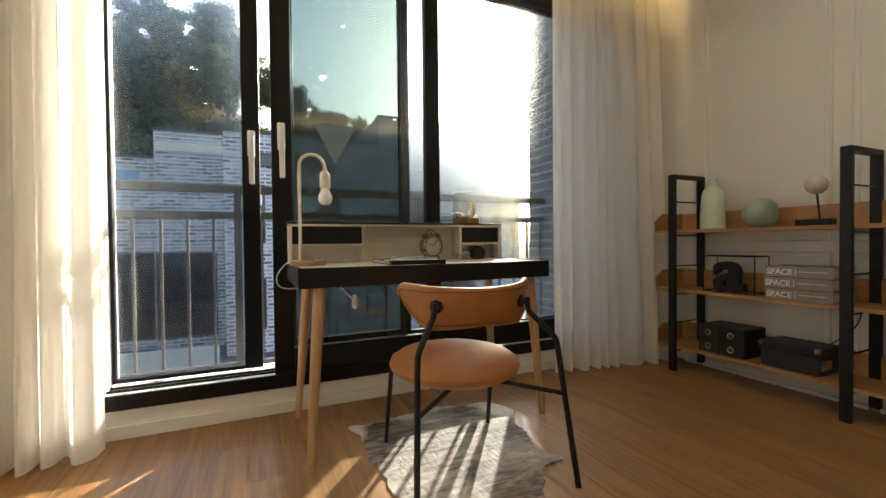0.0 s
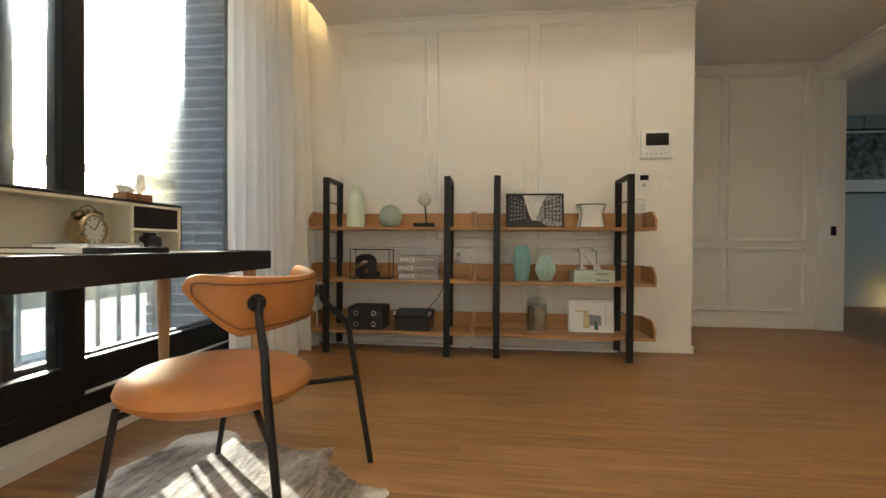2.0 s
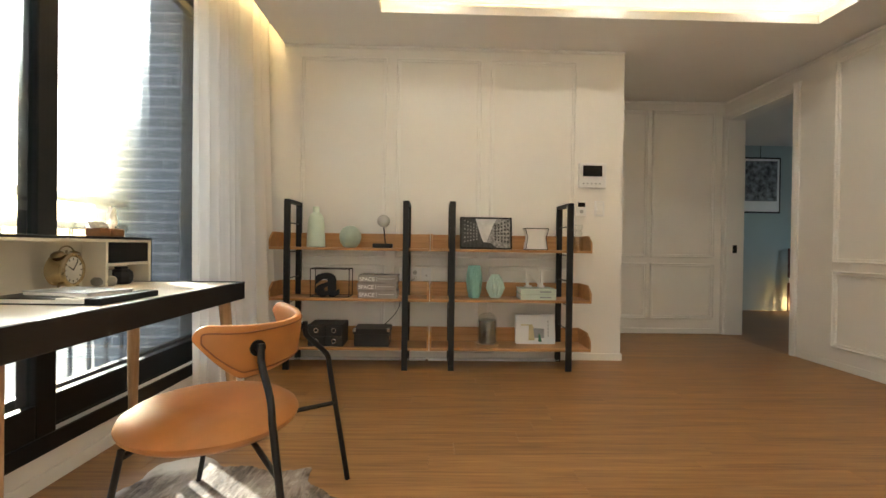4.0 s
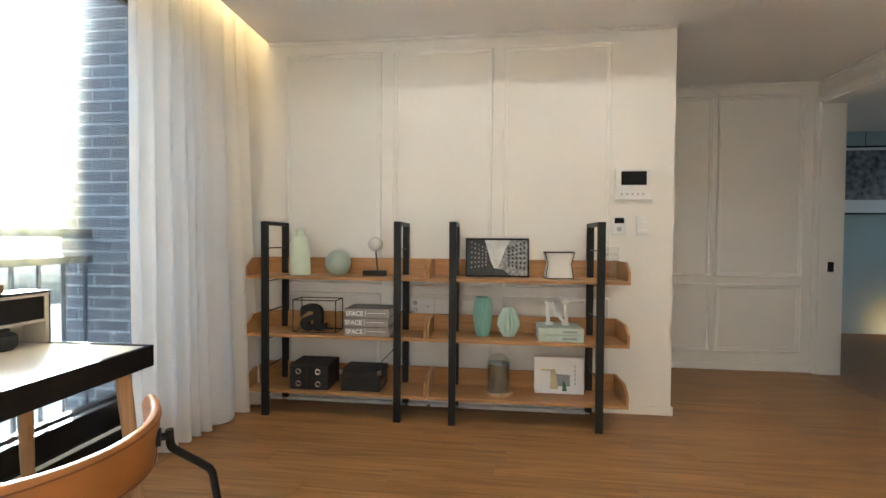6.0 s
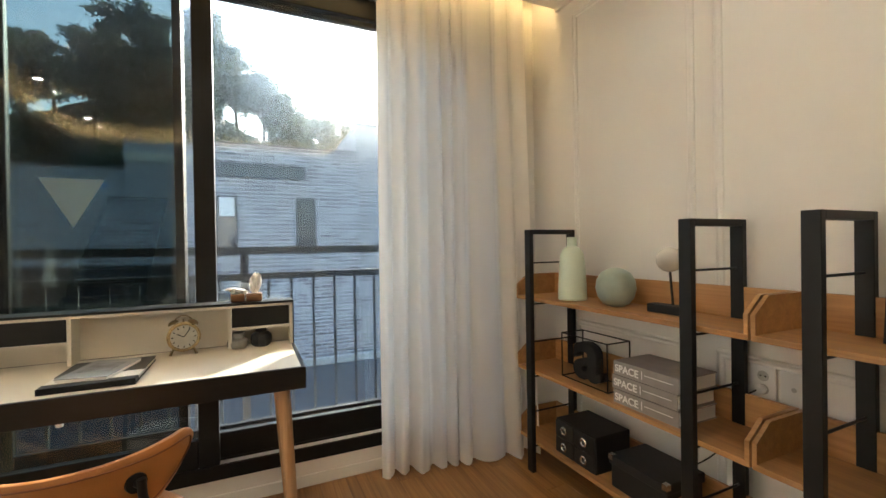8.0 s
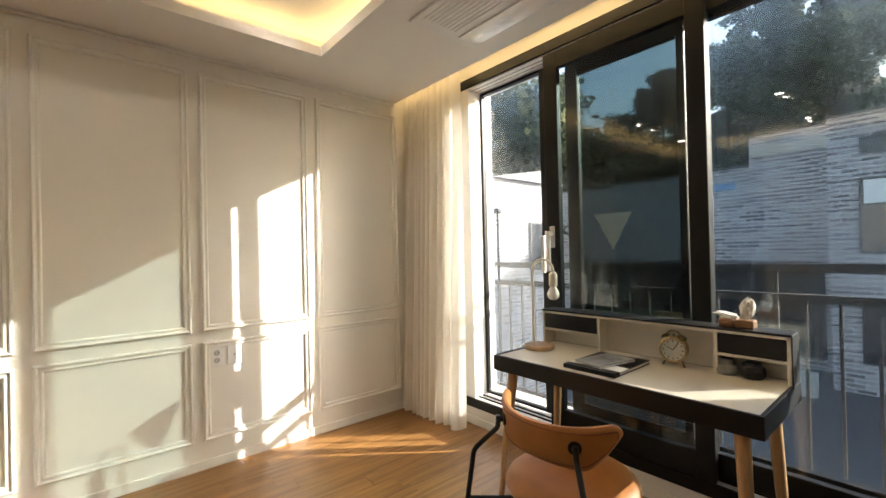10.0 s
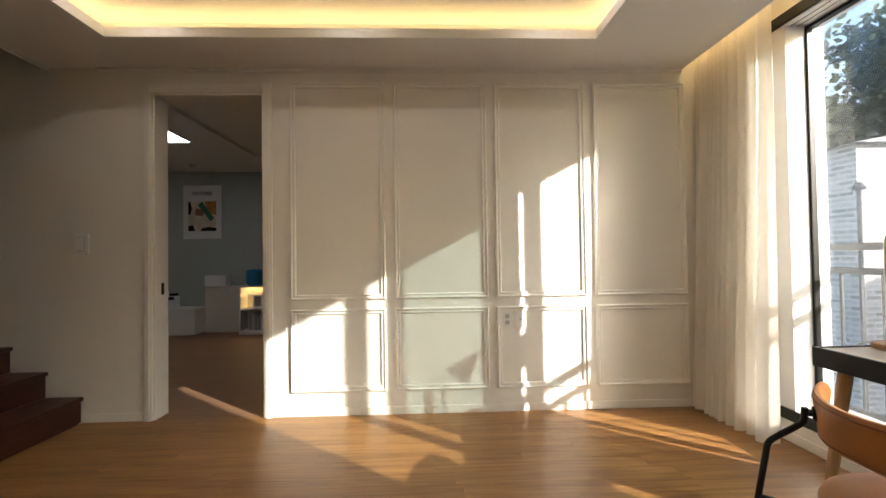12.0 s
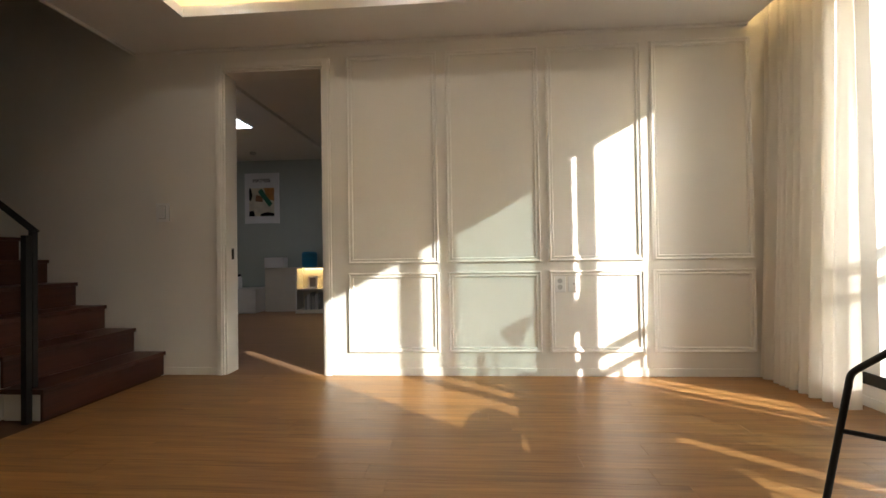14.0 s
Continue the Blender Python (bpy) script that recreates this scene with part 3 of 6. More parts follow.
box(bm, TX0 - G, TY1 + G, CEIL + 0.03, TX1 + G, TY1 + G + 0.03, TRAY)
box(bm, WEST, SLIT - 0.03, CEIL + 0.03, EAST, SLIT, TRAY)
box(bm, WEST, SLIT, TRAY, EAST, WALL_Y, TRAY + 0.1)
box(bm, EAST, -9.0, CEIL, 4.6, -2.2, CEIL + 0.2)
structure("ceiling", bm, M_CEIL, "white dropped ceiling with a recessed lit tray", "ceiling")

# cornice
bm = bmesh.new()
for a in ((WEST, DY0 - 0.4, CEIL - 0.022, WEST + 0.022, SLIT - 0.005, CEIL), (EAST - 0.022, END_Y, CEIL - 0.022, EAST, SLIT - 0.005, CEIL),
          (HALL_X - 0.022, SOUTH, CEIL - 0.022, HALL_X, -2.36, CEIL), (-2.74, SOUTH, CEIL - 0.022, HALL_X - 0.03, SOUTH + 0.022, CEIL)):
    box(bm, *a, bevel=0.005)
structure("cornice", bm, M_TRIM, "slim white cornice under the ceiling", "trim")

# hidden warm light strips on the tray's shelf and in the curtain slot
bm = bmesh.new()
box(bm, TX0 - 0.10, TY0 - 0.10, CEIL + 0.033, TX0 - 0.075, TY1 + 0.10, CEIL + 0.045)
box(bm, TX1 + 0.075, TY0 - 0.10, CEIL + 0.033, TX1 + 0.10, TY1 + 0.10, CEIL + 0.045)
box(bm, TX0 - 0.07, TY0 - 0.10, CEIL + 0.033, TX1 + 0.07, TY0 - 0.075, CEIL + 0.045)
box(bm, TX0 - 0.07, TY1 + 0.075, CEIL + 0.033, TX1 + 0.07, TY1 + 0.10, CEIL + 0.045)
single("led_strip", bm, M_LED, "warm yellow light strip hidden in the ceiling tray", "lamp")
single("led_strip", B(WEST + 0.02, SLIT + 0.012, TRAY - 0.02, EAST - 0.02, SLIT + 0.03, TRAY - 0.004), M_LED_SLIT, "warm light strip inside the curtain slot", "lamp")


# downlights in the tray
def downlight(x, y):
    d = thing("downlight", (x, y, TRAY), "small round white recessed downlight, lit", "lamp", "downlights in the tray")
    part("trim_ring", lathe([(0.052, -0.002), (0.052, -0.008), (0.040, -0.010), (0.038, -0.002)], 28, (x, y, TRAY)), M_TRIM, d, smooth=True)
    part("lens", lathe([(0.037, -0.0065), (0.036, -0.0075)], 24, (x, y, TRAY)), M_DOWN, d, "glowing lens")


for x in (-3.45, -2.12, -0.80):
    for y in (-1.28, -2.57, -3.86):
        downlight(x, y)


# ---------- window ----------
def ring(x0, x1, z0, z1, y0, y1, left, right, bottom, top, bevel=0.003):
    bm = bmesh.new()
    box(bm, x0, y0, z0, x0 + left, y1, z1, bevel=bevel)
    box(bm, x1 - right, y0, z0, x1, y1, z1, bevel=bevel)
    box(bm, x0 + left, y0, z0, x1 - right, y1, z0 + bottom, bevel=bevel)
    box(bm, x0 + left, y0, z1 - top, x1 - right, y1, z1, bevel=bevel)
    return bm


window = thing("window_1", (-2.3, 0.2, WZ0), "wide black-framed double sliding balcony window", "window", kind="structure")
part("frame", ring(WX0, WX1, WZ0, WZ1, 0.152, 0.168, 0.002, 0.05, 0.07, 0.07), M_BLACK, window, "black inner frame")
part("frame", ring(WX0, WX1, WZ0, WZ1, 0.170, 0.42, 0.115, 0.05, 0.068, 0.078), M_WHITE_PVC, window, "white outer frame")
bm = bmesh.new()
for z in (0.197, 2.62):
    for y in (0.208, 0.256):
        box(bm, WX0 + 0.05, y, z, WX1 - 0.05, y + 0.004, z + 0.012)
part("track", bm, M_BLACK, window)


def sash(x0, x1, y0, y1, glass, left=0.12, right=0.10, bottom=0.13, top=0.11, z0=0.20, z1=2.62):
    s = part("sash", ring(x0, x1, z0, z1, y0, y1, left, right, bottom, top, 0.004), M_BLACK, window)
    g = part("pane", B(x0 + left - 0.01, (y0 + y1) / 2 - 0.003, z0 + bottom - 0.01, x1 - right + 0.01, (y0 + y1) / 2 + 0.003, z1 - top + 0.01), glass, s)
    return s


sash_a = sash(-2.80, -1.857, 0.160, 0.204, M_GLASS_IN, left=0.10, right=0.088)
sash_b = sash(-1.93, -0.41, 0.212, 0.254, M_GLASS_IN, left=0.065, right=0.10)
sash_d = sash(-3.53, -2.852, 0.300, 0.342, M_GLASS, left=0.03, right=0.088, bottom=0.02, top=0.02, z0=0.212, z1=2.615)
sash_e = sash(-2.763, -2.00, 0.352, 0.394, M_GLASS_SCREEN, left=0.09, right=0.045, bottom=0.10, top=0.09, z0=0.23, z1=2.60)
sash_f = sash(-2.04, -0.41, 0.300, 0.342, M_GLASS, left=0.04, right=0.03, bottom=0.10, top=0.09, z0=0.23, z1=2.60)


def handle(x, y, z, parent):
    bm = bmesh.new()
    box(bm, x - 0.019, y - 0.012, z + 0.15, x + 0.019, y, z + 0.29, bevel=0.006)
    box(bm, x - 0.009, y - 0.045, z + 0.225, x + 0.009, y - 0.010, z + 0.25, bevel=0.004)
    box(bm, x - 0.013, y - 0.060, z, x + 0.013, y - 0.040, z + 0.255, bevel=0.006)
    part("handle", bm, M_WHITE_PVC, parent, "white lever handle", smooth=True)


handle(-2.752, 0.160, 1.21, sash_a)
handle(-2.893, 0.300, 1.19, sash_d)

# triangular paper decal inside the outer pane
bm = bmesh.new()
tri = [bm.verts.new(p) for p in ((-2.565, 0.347, 1.565), (-2.325, 0.347, 1.565), (-2.445, 0.347, 1.34))]
tri2 = [bm.verts.new(v.co + Vector((0, 0.0015, 0))) for v in tri]
bm.faces.new(tri)
bm.faces.new(list(reversed(tri2)))
for k in range(3):
    bm.faces.new((tri[k], tri2[k], tri2[(k + 1) % 3], tri[(k + 1) % 3]))
bmesh.ops.recalc_face_normals(bm, faces=bm.faces)
single("window_decal", bm, M_DECAL, "translucent grey triangular decal on the window pane", "decal")


# ---------- curtains ----------
def curtain(name_label, x0, x1, folds, seed, y_top0, y_top1, y_bot0, y_bot1, spread=0.0):
    rnd = random.Random(seed)
    ph = [rnd.uniform(-0.8, 0.8) for _ in range(folds + 3)]
    amp = [rnd.uniform(0.55, 1.25) for _ in range(folds + 3)]
    bm = bmesh.new()
    nu, nv = folds * 14, 30
    grid = []
    for j in range(nv + 1):
        v = j / nv
        z = 2.80 - v * (2.80 - 0.012)
        row = []
        for i in range(nu + 1):
            u = i / nu
            f = u * folds + 0.42 * math.sin(2 * math.pi * (1.15 * u + ph[0])) + 0.22 * math.sin(2 * math.pi * (2.7 * u + ph[1])) + 0.10 * v * math.sin(5 * u + ph[2])
            k = min(folds + 1, max(0, int(f + 0.5)))
            w = min(1.0, max(0.0, f + 0.5 - k))
            a = amp[k] * (1 - w) + amp[k + 1] * w
            depth = (0.020 + 0.022 * v ** 0.8) * a
            swing = math.sin(2 * math.pi * f)
            swing = math.copysign(abs(swing) ** 0.8, swing)
            sharp = 0.16 * math.sin(4 * math.pi * f + 1.3 + 2.0 * v) + 0.10 * math.sin(6.3 * math.pi * f + 4 * v)
            y_top = y_top0 * (1 - u) + y_top1 * u
            yc = y_top + ((y_bot0 * (1 - u) + y_bot1 * u) - y_top) * v ** 1.5
            x = x0 + (x1 - x0) * u + spread * v * (u - 0.5) + 0.008 * math.cos(2 * math.pi * f)
            wob = 0.008 * v * math.sin(4 * v + 3 * u * folds)
            row.append(bm.verts.new((x, yc + depth * (swing + sharp) + wob, z + (0.006 * math.sin(2 * math.pi * f) if j == nv else 0))))
        grid.append(row)
    for a, b in zip(grid, grid[1:]):
        for i in range(nu):
            bm.faces.new((a[i], b[i], b[i + 1], a[i + 1]))
    c = single("curtain", bm, M_CURTAIN, name_label, "curtain", "curtains at the window", smooth=False)
    c.data.shade_smooth()
    return c


curtain("sheer off-white linen curtain gathered in soft folds", -4.15, -3.49, 10, 3, 0.02, 0.05, -0.05, -0.01, 0.03)
curtain("off-white linen curtain hanging in soft folds beside the shelves", -1.07, -0.20, 8, 8, 0.085, 0.0, 0.07, -0.09, 0.03)
# curtain rail
single("curtain_rail", B(WEST + 0.01, 0.025, TRAY - 0.025, EAST - 0.01, 0.047, TRAY - 0.004, bevel=0.003), M_WHITE_PVC, "white curtain rail in the ceiling slot", "rail")


# ---------- doors ----------
def casing(parent, plane, at, u0, u1, top, out, width=0.062, deep=0.022):
    def slab(a0, a1, z0, z1, d):
        lo, hi = sorted((at, at + out * d))
        return (lo, a0, z0, hi, a1, z1) if plane == "x" else (a0, lo, z0, a1, hi, z1)
    for a0, a1, z0, z1 in ((u0 - width, u0, 0, top + width), (u1, u1 + width, 0, top + width), (u0, u1, top, top + width)):
        bm = bmesh.new()
        box(bm, *slab(a0, a1, z0, z1, deep), bevel=0.004)
        inner = (a0 + 0.014, a1 - 0.014, z0, z1 - (0.014 if a1 - a0 < 0.2 else 0)) if a1 - a0 < 0.2 else (a0, a1, z0 + 0.014, z1 - 0.014)
        box(bm, *slab(*inner, deep + 0.006), bevel=0.003)
        part("casing", bm, M_TRIM, parent)


door1 = thing("door_1", (WEST, (DY0 + DY1) / 2, 0), "open doorway with a white moulded casing", "doorway", kind="structure")
casing(door1, "x", WEST, DY0, DY1, DTOP, 1)
bm = bmesh.new()
box(bm, WEST - 0.158, DY1 - 0.014, 0, WEST + 0.004, DY1 - 0.001, DTOP - 0.015)
box(bm, WEST - 0.158, DY0 + 0.001, 0, WEST + 0.004, DY0 + 0.014, DTOP - 0.015)
box(bm, WEST - 0.158, DY0 + 0.001, DTOP - 0.014, WEST + 0.004, DY1 - 0.001, DTOP - 0.001)
part("jamb", bm, M_TRIM, door1)
part("strike_plate", B(WEST - 0.10, DY0 + 0.0145, 0.93, WEST - 0.07, DY0 + 0.019, 1.02, bevel=0.002), M_BLACK, door1)
door2 = thing("door_2", ((HDX0 + HDX1) / 2, SOUTH, 0), "open doorway at the end of the hallway with white casing", "doorway", kind="structure")
casing(door2, "y", SOUTH, HDX0, HDX1, HDTOP, 1)
bm = bmesh.new()
box(bm, HDX0 + 0.001, SOUTH - 0.198, 0, HDX0 + 0.014, SOUTH + 0.004, HDTOP - 0.015)
box(bm, HDX1 - 0.014, SOUTH - 0.198, 0, HDX1 - 0.001, SOUTH + 0.004, HDTOP - 0.015)
box(bm, HDX0 + 0.001, SOUTH - 0.198, HDTOP - 0.014, HDX1 - 0.001, SOUTH + 0.004, HDTOP - 0.001)
part("jamb", bm, M_TRIM, door2)
part("strike_plate", B(HDX1 - 0.019, SOUTH - 0.12, 0.93, HDX1 - 0.0145, SOUTH - 0.07, 1.02, bevel=0.002), M_BLACK, door2)


# ---------- stairs ----------
RISE, GO, SX1 = 0.19, 0.254, -3.22
stairs = thing("stairs", (-3.7, SOUTH, 0), "dark reddish-brown wooden stairs rising along the wall", "stairs", kind="structure")
for k in range(12):
    y = SOUTH + 0.005 - k * GO
    z = (k + 1) * RISE
    part("riser", B(WEST + 0.002, y - 0.04, z - RISE, SX1, y - 0.02, z - 0.03, bevel=0.002), M_STAIR, stairs)
    part("tread", B(WEST + 0.002, y - GO - 0.022, z - 0.03, SX1 + 0.02, y, z, bevel=0.005), M_STAIR, stairs)
bm = bmesh.new()
for k in range(12):
    y = SOUTH + 0.005 - k * GO
    box(bm, SX1 - 0.06, y - GO - 0.02, 0.0, SX1 - 0.004, y - 0.042, (k + 1) * RISE - 0.032)
part("stringer", bm, M_WALL, stairs, "white closed side of the stairs")
rail = thing("stair_railing", (SX1, SOUTH - 0.1, 0), "black square-section steel stair railing", "railing")
slope = RISE / GO
for k in range(5):
    y = SOUTH - 0.10 - k * 0.28
    z0 = RISE * (1 + int((SOUTH + 0.005 - y) / GO))
    part("post", B(SX1 - 0.035, y - 0.015, z0, SX1 - 0.005, y + 0.015, 1.12 + k * 0.28 * slope, bevel=0.002), M_STEEL_BLACK, rail)
a, b = Vector((SX1 - 0.02, SOUTH - 0.085, 1.115)), Vector((SX1 - 0.02, SOUTH - 1.4, 1.115 + 1.315 * slope))
part("handrail", tube([a, b], 0.024, 4), M_STEEL_BLACK, rail)
part("newel", B(SX1 + 0.025, SOUTH - 0.09, 0, SX1 + 0.06, SOUTH - 0.055, 1.09, bevel=0.002), M_STEEL_BLACK, rail)
# stairwell shell
bm = bmesh.new()
box(bm, -2.75, -9.0, -0.2, -2.63, SOUTH - 0.2, 5.2)
box(bm, WEST - 0.16, -9.15, -0.2, -2.63, -9.0, 5.2)
box(bm, -2.75, SOUTH - 0.2, 3.1, -2.63, SOUTH, 5.2)
box(bm, WEST, -4.93, 2.93, -2.75, SOUTH + 0.1, 5.2)
structure("wall_stairwell", bm, M_WALL, "plain cream stairwell walls", "wall")
structure("ceiling_stairwell", B(WEST - 0.16, -9.15, 5.2, -2.63, SOUTH + 0.1, 5.3), M_CEIL, "white ceiling over the stairwell", "ceiling")
structure("trim", B(WEST + 0.002, -4.945, CEIL - 0.02, -2.75, -4.925, CEIL + 0.035, bevel=0.004), M_TRIM, "white edge of the dropped ceiling above the stairs", "trim")
structure("ceiling_edge", B(WEST, -4.945, CEIL + 0.037, -2.75, -4.925, 2.95), M_CEIL, "white upstand closing the dropped ceiling", "ceiling")


# ---------- desk ----------
DX0, DX1, DYF, DYB, DZ = -2.735, -1.522, -0.44, 0.125, 0.775
desk = thing("desk", ((DX0 + DX1) / 2, -0.15, 0), "black and cream writing desk with a low hutch on wooden legs", "desk")
bm = bmesh.new()
box(bm, DX0, DYF, DZ - 0.078, DX1, DYF + 0.016, DZ + 0.004, bevel=0.002)
box(bm, DX0, DYB - 0.016, DZ - 0.078, DX1, DYB, DZ + 0.001, bevel=0.002)
box(bm, DX0, DYF + 0.016, DZ - 0.078, DX0 + 0.016, DYB - 0.016, DZ + 0.004, bevel=0.002)
box(bm, DX1 - 0.016, DYF + 0.016, DZ - 0.078, DX1, DYB - 0.016, DZ + 0.004, bevel=0.002)
part("apron", bm, M_DESK_BLACK, desk, "black rim")
part("desktop", B(DX0 + 0.016, DYF + 0.016, DZ - 0.03, DX1 - 0.016, DYB - 0.016, DZ), M_DESK_TOP, desk, "cream desktop")
part("underside", B(DX0 + 0.016, DYF + 0.016, DZ - 0.074, DX1 - 0.016, DYB - 0.016, DZ - 0.034), M_DESK_BLACK, desk)
for x, y, fx, fy in ((DX0 + 0.09, DYF + 0.06, -2.70, -0.445), (DX1 - 0.08, DYF + 0.06, -1.565, -0.43), (DX0 + 0.09, DYB - 0.09, -2.70, 0.06), (DX1 - 0.08, DYB - 0.09, -1.565, 0.06)):
    part("leg", tube([(x, y, DZ - 0.076), (x * 0.5 + fx * 0.5, y * 0.5 + fy * 0.5, 0.35), (fx, fy, 0.0)], 0.02, 16, radii=[0.026, 0.022, 0.0145]), M_LEG_WOOD, desk, smooth=True)
HZ, HY = 0.985, 0.005
hutch = part("hutch", B(DX0 + 0.012, DYB - 0.018, DZ + 0.002, DX1 - 0.018, DYB - 0.006, HZ - 0.014), M_DESK_TOP, desk, "cream hutch with open cells")
for x in (DX0 + 0.002, DX1 - 0.022):
    part("side_panel", B(x, HY, DZ + 0.002, x + 0.014, DYB - 0.004, HZ - 0.012, bevel=0.002), M_DESK_TOP, hutch)
for x in (-2.372, -1.805):
    part("divider", B(x, HY + 0.004, DZ + 0.002, x + 0.014, DYB - 0.02, HZ - 0.014), M_DESK_TOP, hutch)
part("inner_top", B(DX0 + 0.002, HY, HZ - 0.022, DX1 - 0.008, DYB - 0.004, HZ - 0.011, bevel=0.001), M_DESK_TOP, hutch)
part("top_board", B(DX0 - 0.002, HY - 0.004, HZ - 0.010, DX1 - 0.004, DYB, HZ, bevel=0.002), M_DESK_BLACK, hutch, "black top board")
part("side_skin", B(DX1 - 0.0075, HY, DZ + 0.002, DX1 - 0.003, DYB - 0.002, HZ - 0.011), M_DESK_BLACK, hutch)
for x0, x1 in ((DX0 + 0.018, -2.374), (-1.789, DX1 - 0.024)):
    part("drawer", B(x0, HY + 0.004, 0.874, x1, DYB - 0.022, HZ - 0.024, bevel=0.002), M_DESK_BLACK, hutch, "black drawer front")
    part("cell_shelf", B(x0 - 0.004, HY + 0.004, 0.862, x1 + 0.004, DYB - 0.02, 0.872), M_DESK_TOP, hutch)


# ---------- chair ----------
CX, CY = -2.138, -0.663
chair = thing("chair", (CX, CY, 0), "tan leather chair with curved backrest and black steel legs", "chair")
seat = lathe([(0.0, 0.318), (0.10, 0.322), (0.18, 0.334), (0.23, 0.350), (0.257, 0.369), (0.264, 0.386), (0.257, 0.404), (0.228, 0.424), (0.16, 0.442), (0.08, 0.450), (0.0, 0.452)], 56, (CX - 0.01, CY + 0.05, 0.0), squash=1.05)
part("seat", seat, M_LEATHER, chair, "round padded tan leather seat", smooth=True)


# backrest: an upholstered band bent round the sitter, its lower corners cut away
def back_edges(e):
    """Bottom and top of the backrest at e, 0 in the middle to 1 at its rounded ends."""
    top = 0.716 + 0.022 * e * e
    low = 0.574 - 0.014 * min(1.0, e / 0.66) + 0.125 * max(0.0, (e - 0.60) / 0.40) ** 1.35
    if e > 0.86:
        q = (e - 0.86) / 0.14
        top -= 0.040 * (1 - math.sqrt(max(0.0, 1 - q * q)))
        low += 0.004 * q
    return low, max(top, low + 0.016)


def back_at(w, s, lift):
    """A point of the backrest: w across, s from -1 to 1 up, lift outwards from its middle."""
    low, top = back_edges(abs(w))
    a = math.radians(66.5 * w)
    z = (low + top) / 2 + s * (top - low) / 2
    rr = R + lift + 0.10 * (z - 0.645)
    return (CX + rr * math.sin(a), CY + 0.080 - rr * math.cos(a), z)


bm = bmesh.new()
rows = []
R, TH, N = 0.287, 0.032, 72
for i in range(N + 1):
    w = math.sin(math.pi * (i / N - 0.5))
    low, top = back_edges(abs(w))
    thick = TH * (0.40 + 0.60 * min(1.0, (top - low) / 0.12))
    prof = []
    for k in range(20):
        t = 2 * math.pi * k / 20
        prof.append(bm.verts.new(back_at(w, math.copysign(abs(math.sin(t)) ** 0.55, math.sin(t)), math.copysign(abs(math.cos(t)) ** 0.7, math.cos(t)) * thick * 0.5)))
    rows.append(prof)
for a, b in zip(rows, rows[1:]):
    for k in range(20):
        bm.faces.new((a[k], a[(k + 1) % 20], b[(k + 1) % 20], b[k]))
bm.faces.new(rows[0])
bm.faces.new(list(reversed(rows[-1])))
bmesh.ops.recalc_face_normals(bm, faces=bm.faces)
backrest = part("backrest", bm, M_LEATHER, chair, "curved tan leather backrest with stitched edge", smooth=True)
# stitched seam near the rim, on the outer face
pts = [back_at(0.935 * math.cos(q), 0.80 * math.copysign(abs(math.sin(q)) ** 0.35, math.sin(q)), TH * 0.46) for q in (s / 160 * 2 * math.pi for s in range(161))]
part("seam", tube(pts, 0.0024, 6), M_SEAM, backrest, "dark stitched seam", smooth=True)
for sx in (-1, 1):
    def at(x, y, z):
        return Vector((CX + sx * x, CY + y, z))
    d0 = at(0.167, -0.170, 0.652)
    foot, low_end = at(0.302, -0.335, 0.0), at(0.272, -0.264, 0.47)
    line = [foot.lerp(low_end, q) for q in (0, 0.25, 0.5, 0.75)]
    curve = smooth_path([low_end, at(0.266, -0.258, 0.515), at(0.247, -0.243, 0.545), at(0.205, -0.206, 0.598), at(0.190, -0.194, 0.622), at(0.186, -0.192, 0.668)], 6)
    part("rear_leg", tube(line + curve, 0.0105, 12), M_STEEL_BLACK, chair, smooth=True)
    n = Vector((sx * 0.62, -0.78, 0))
    part("joint", tube([d0 - n * 0.02, d0 + n * 0.010], 0.024, 20), M_STEEL_BLACK, chair, "round black joint disc", smooth=True)
    part("joint_pin", tube([d0, at(0.188, -0.193, 0.650)], 0.010, 12), M_STEEL_BLACK, chair, smooth=True)
    part("front_leg", tube([at(0.25, 0.255, 0.0), at(0.238, 0.185, 0.368)], 0.0095, 12), M_STEEL_BLACK, chair, smooth=True)
    part("stretcher", tube([at(0.283, -0.287, 0.322), at(0.10, -0.125, 0.342)], 0.0085, 12), M_STEEL_BLACK, chair, smooth=True)
part("cross_bar", tube([(CX - 0.238, CY + 0.18, 0.348), (CX + 0.238, CY + 0.18, 0.348)], 0.009, 10), M_STEEL_BLACK, chair)
chair.matrix_world = pose(CX, CY, 0, 0, 0, -2.5)

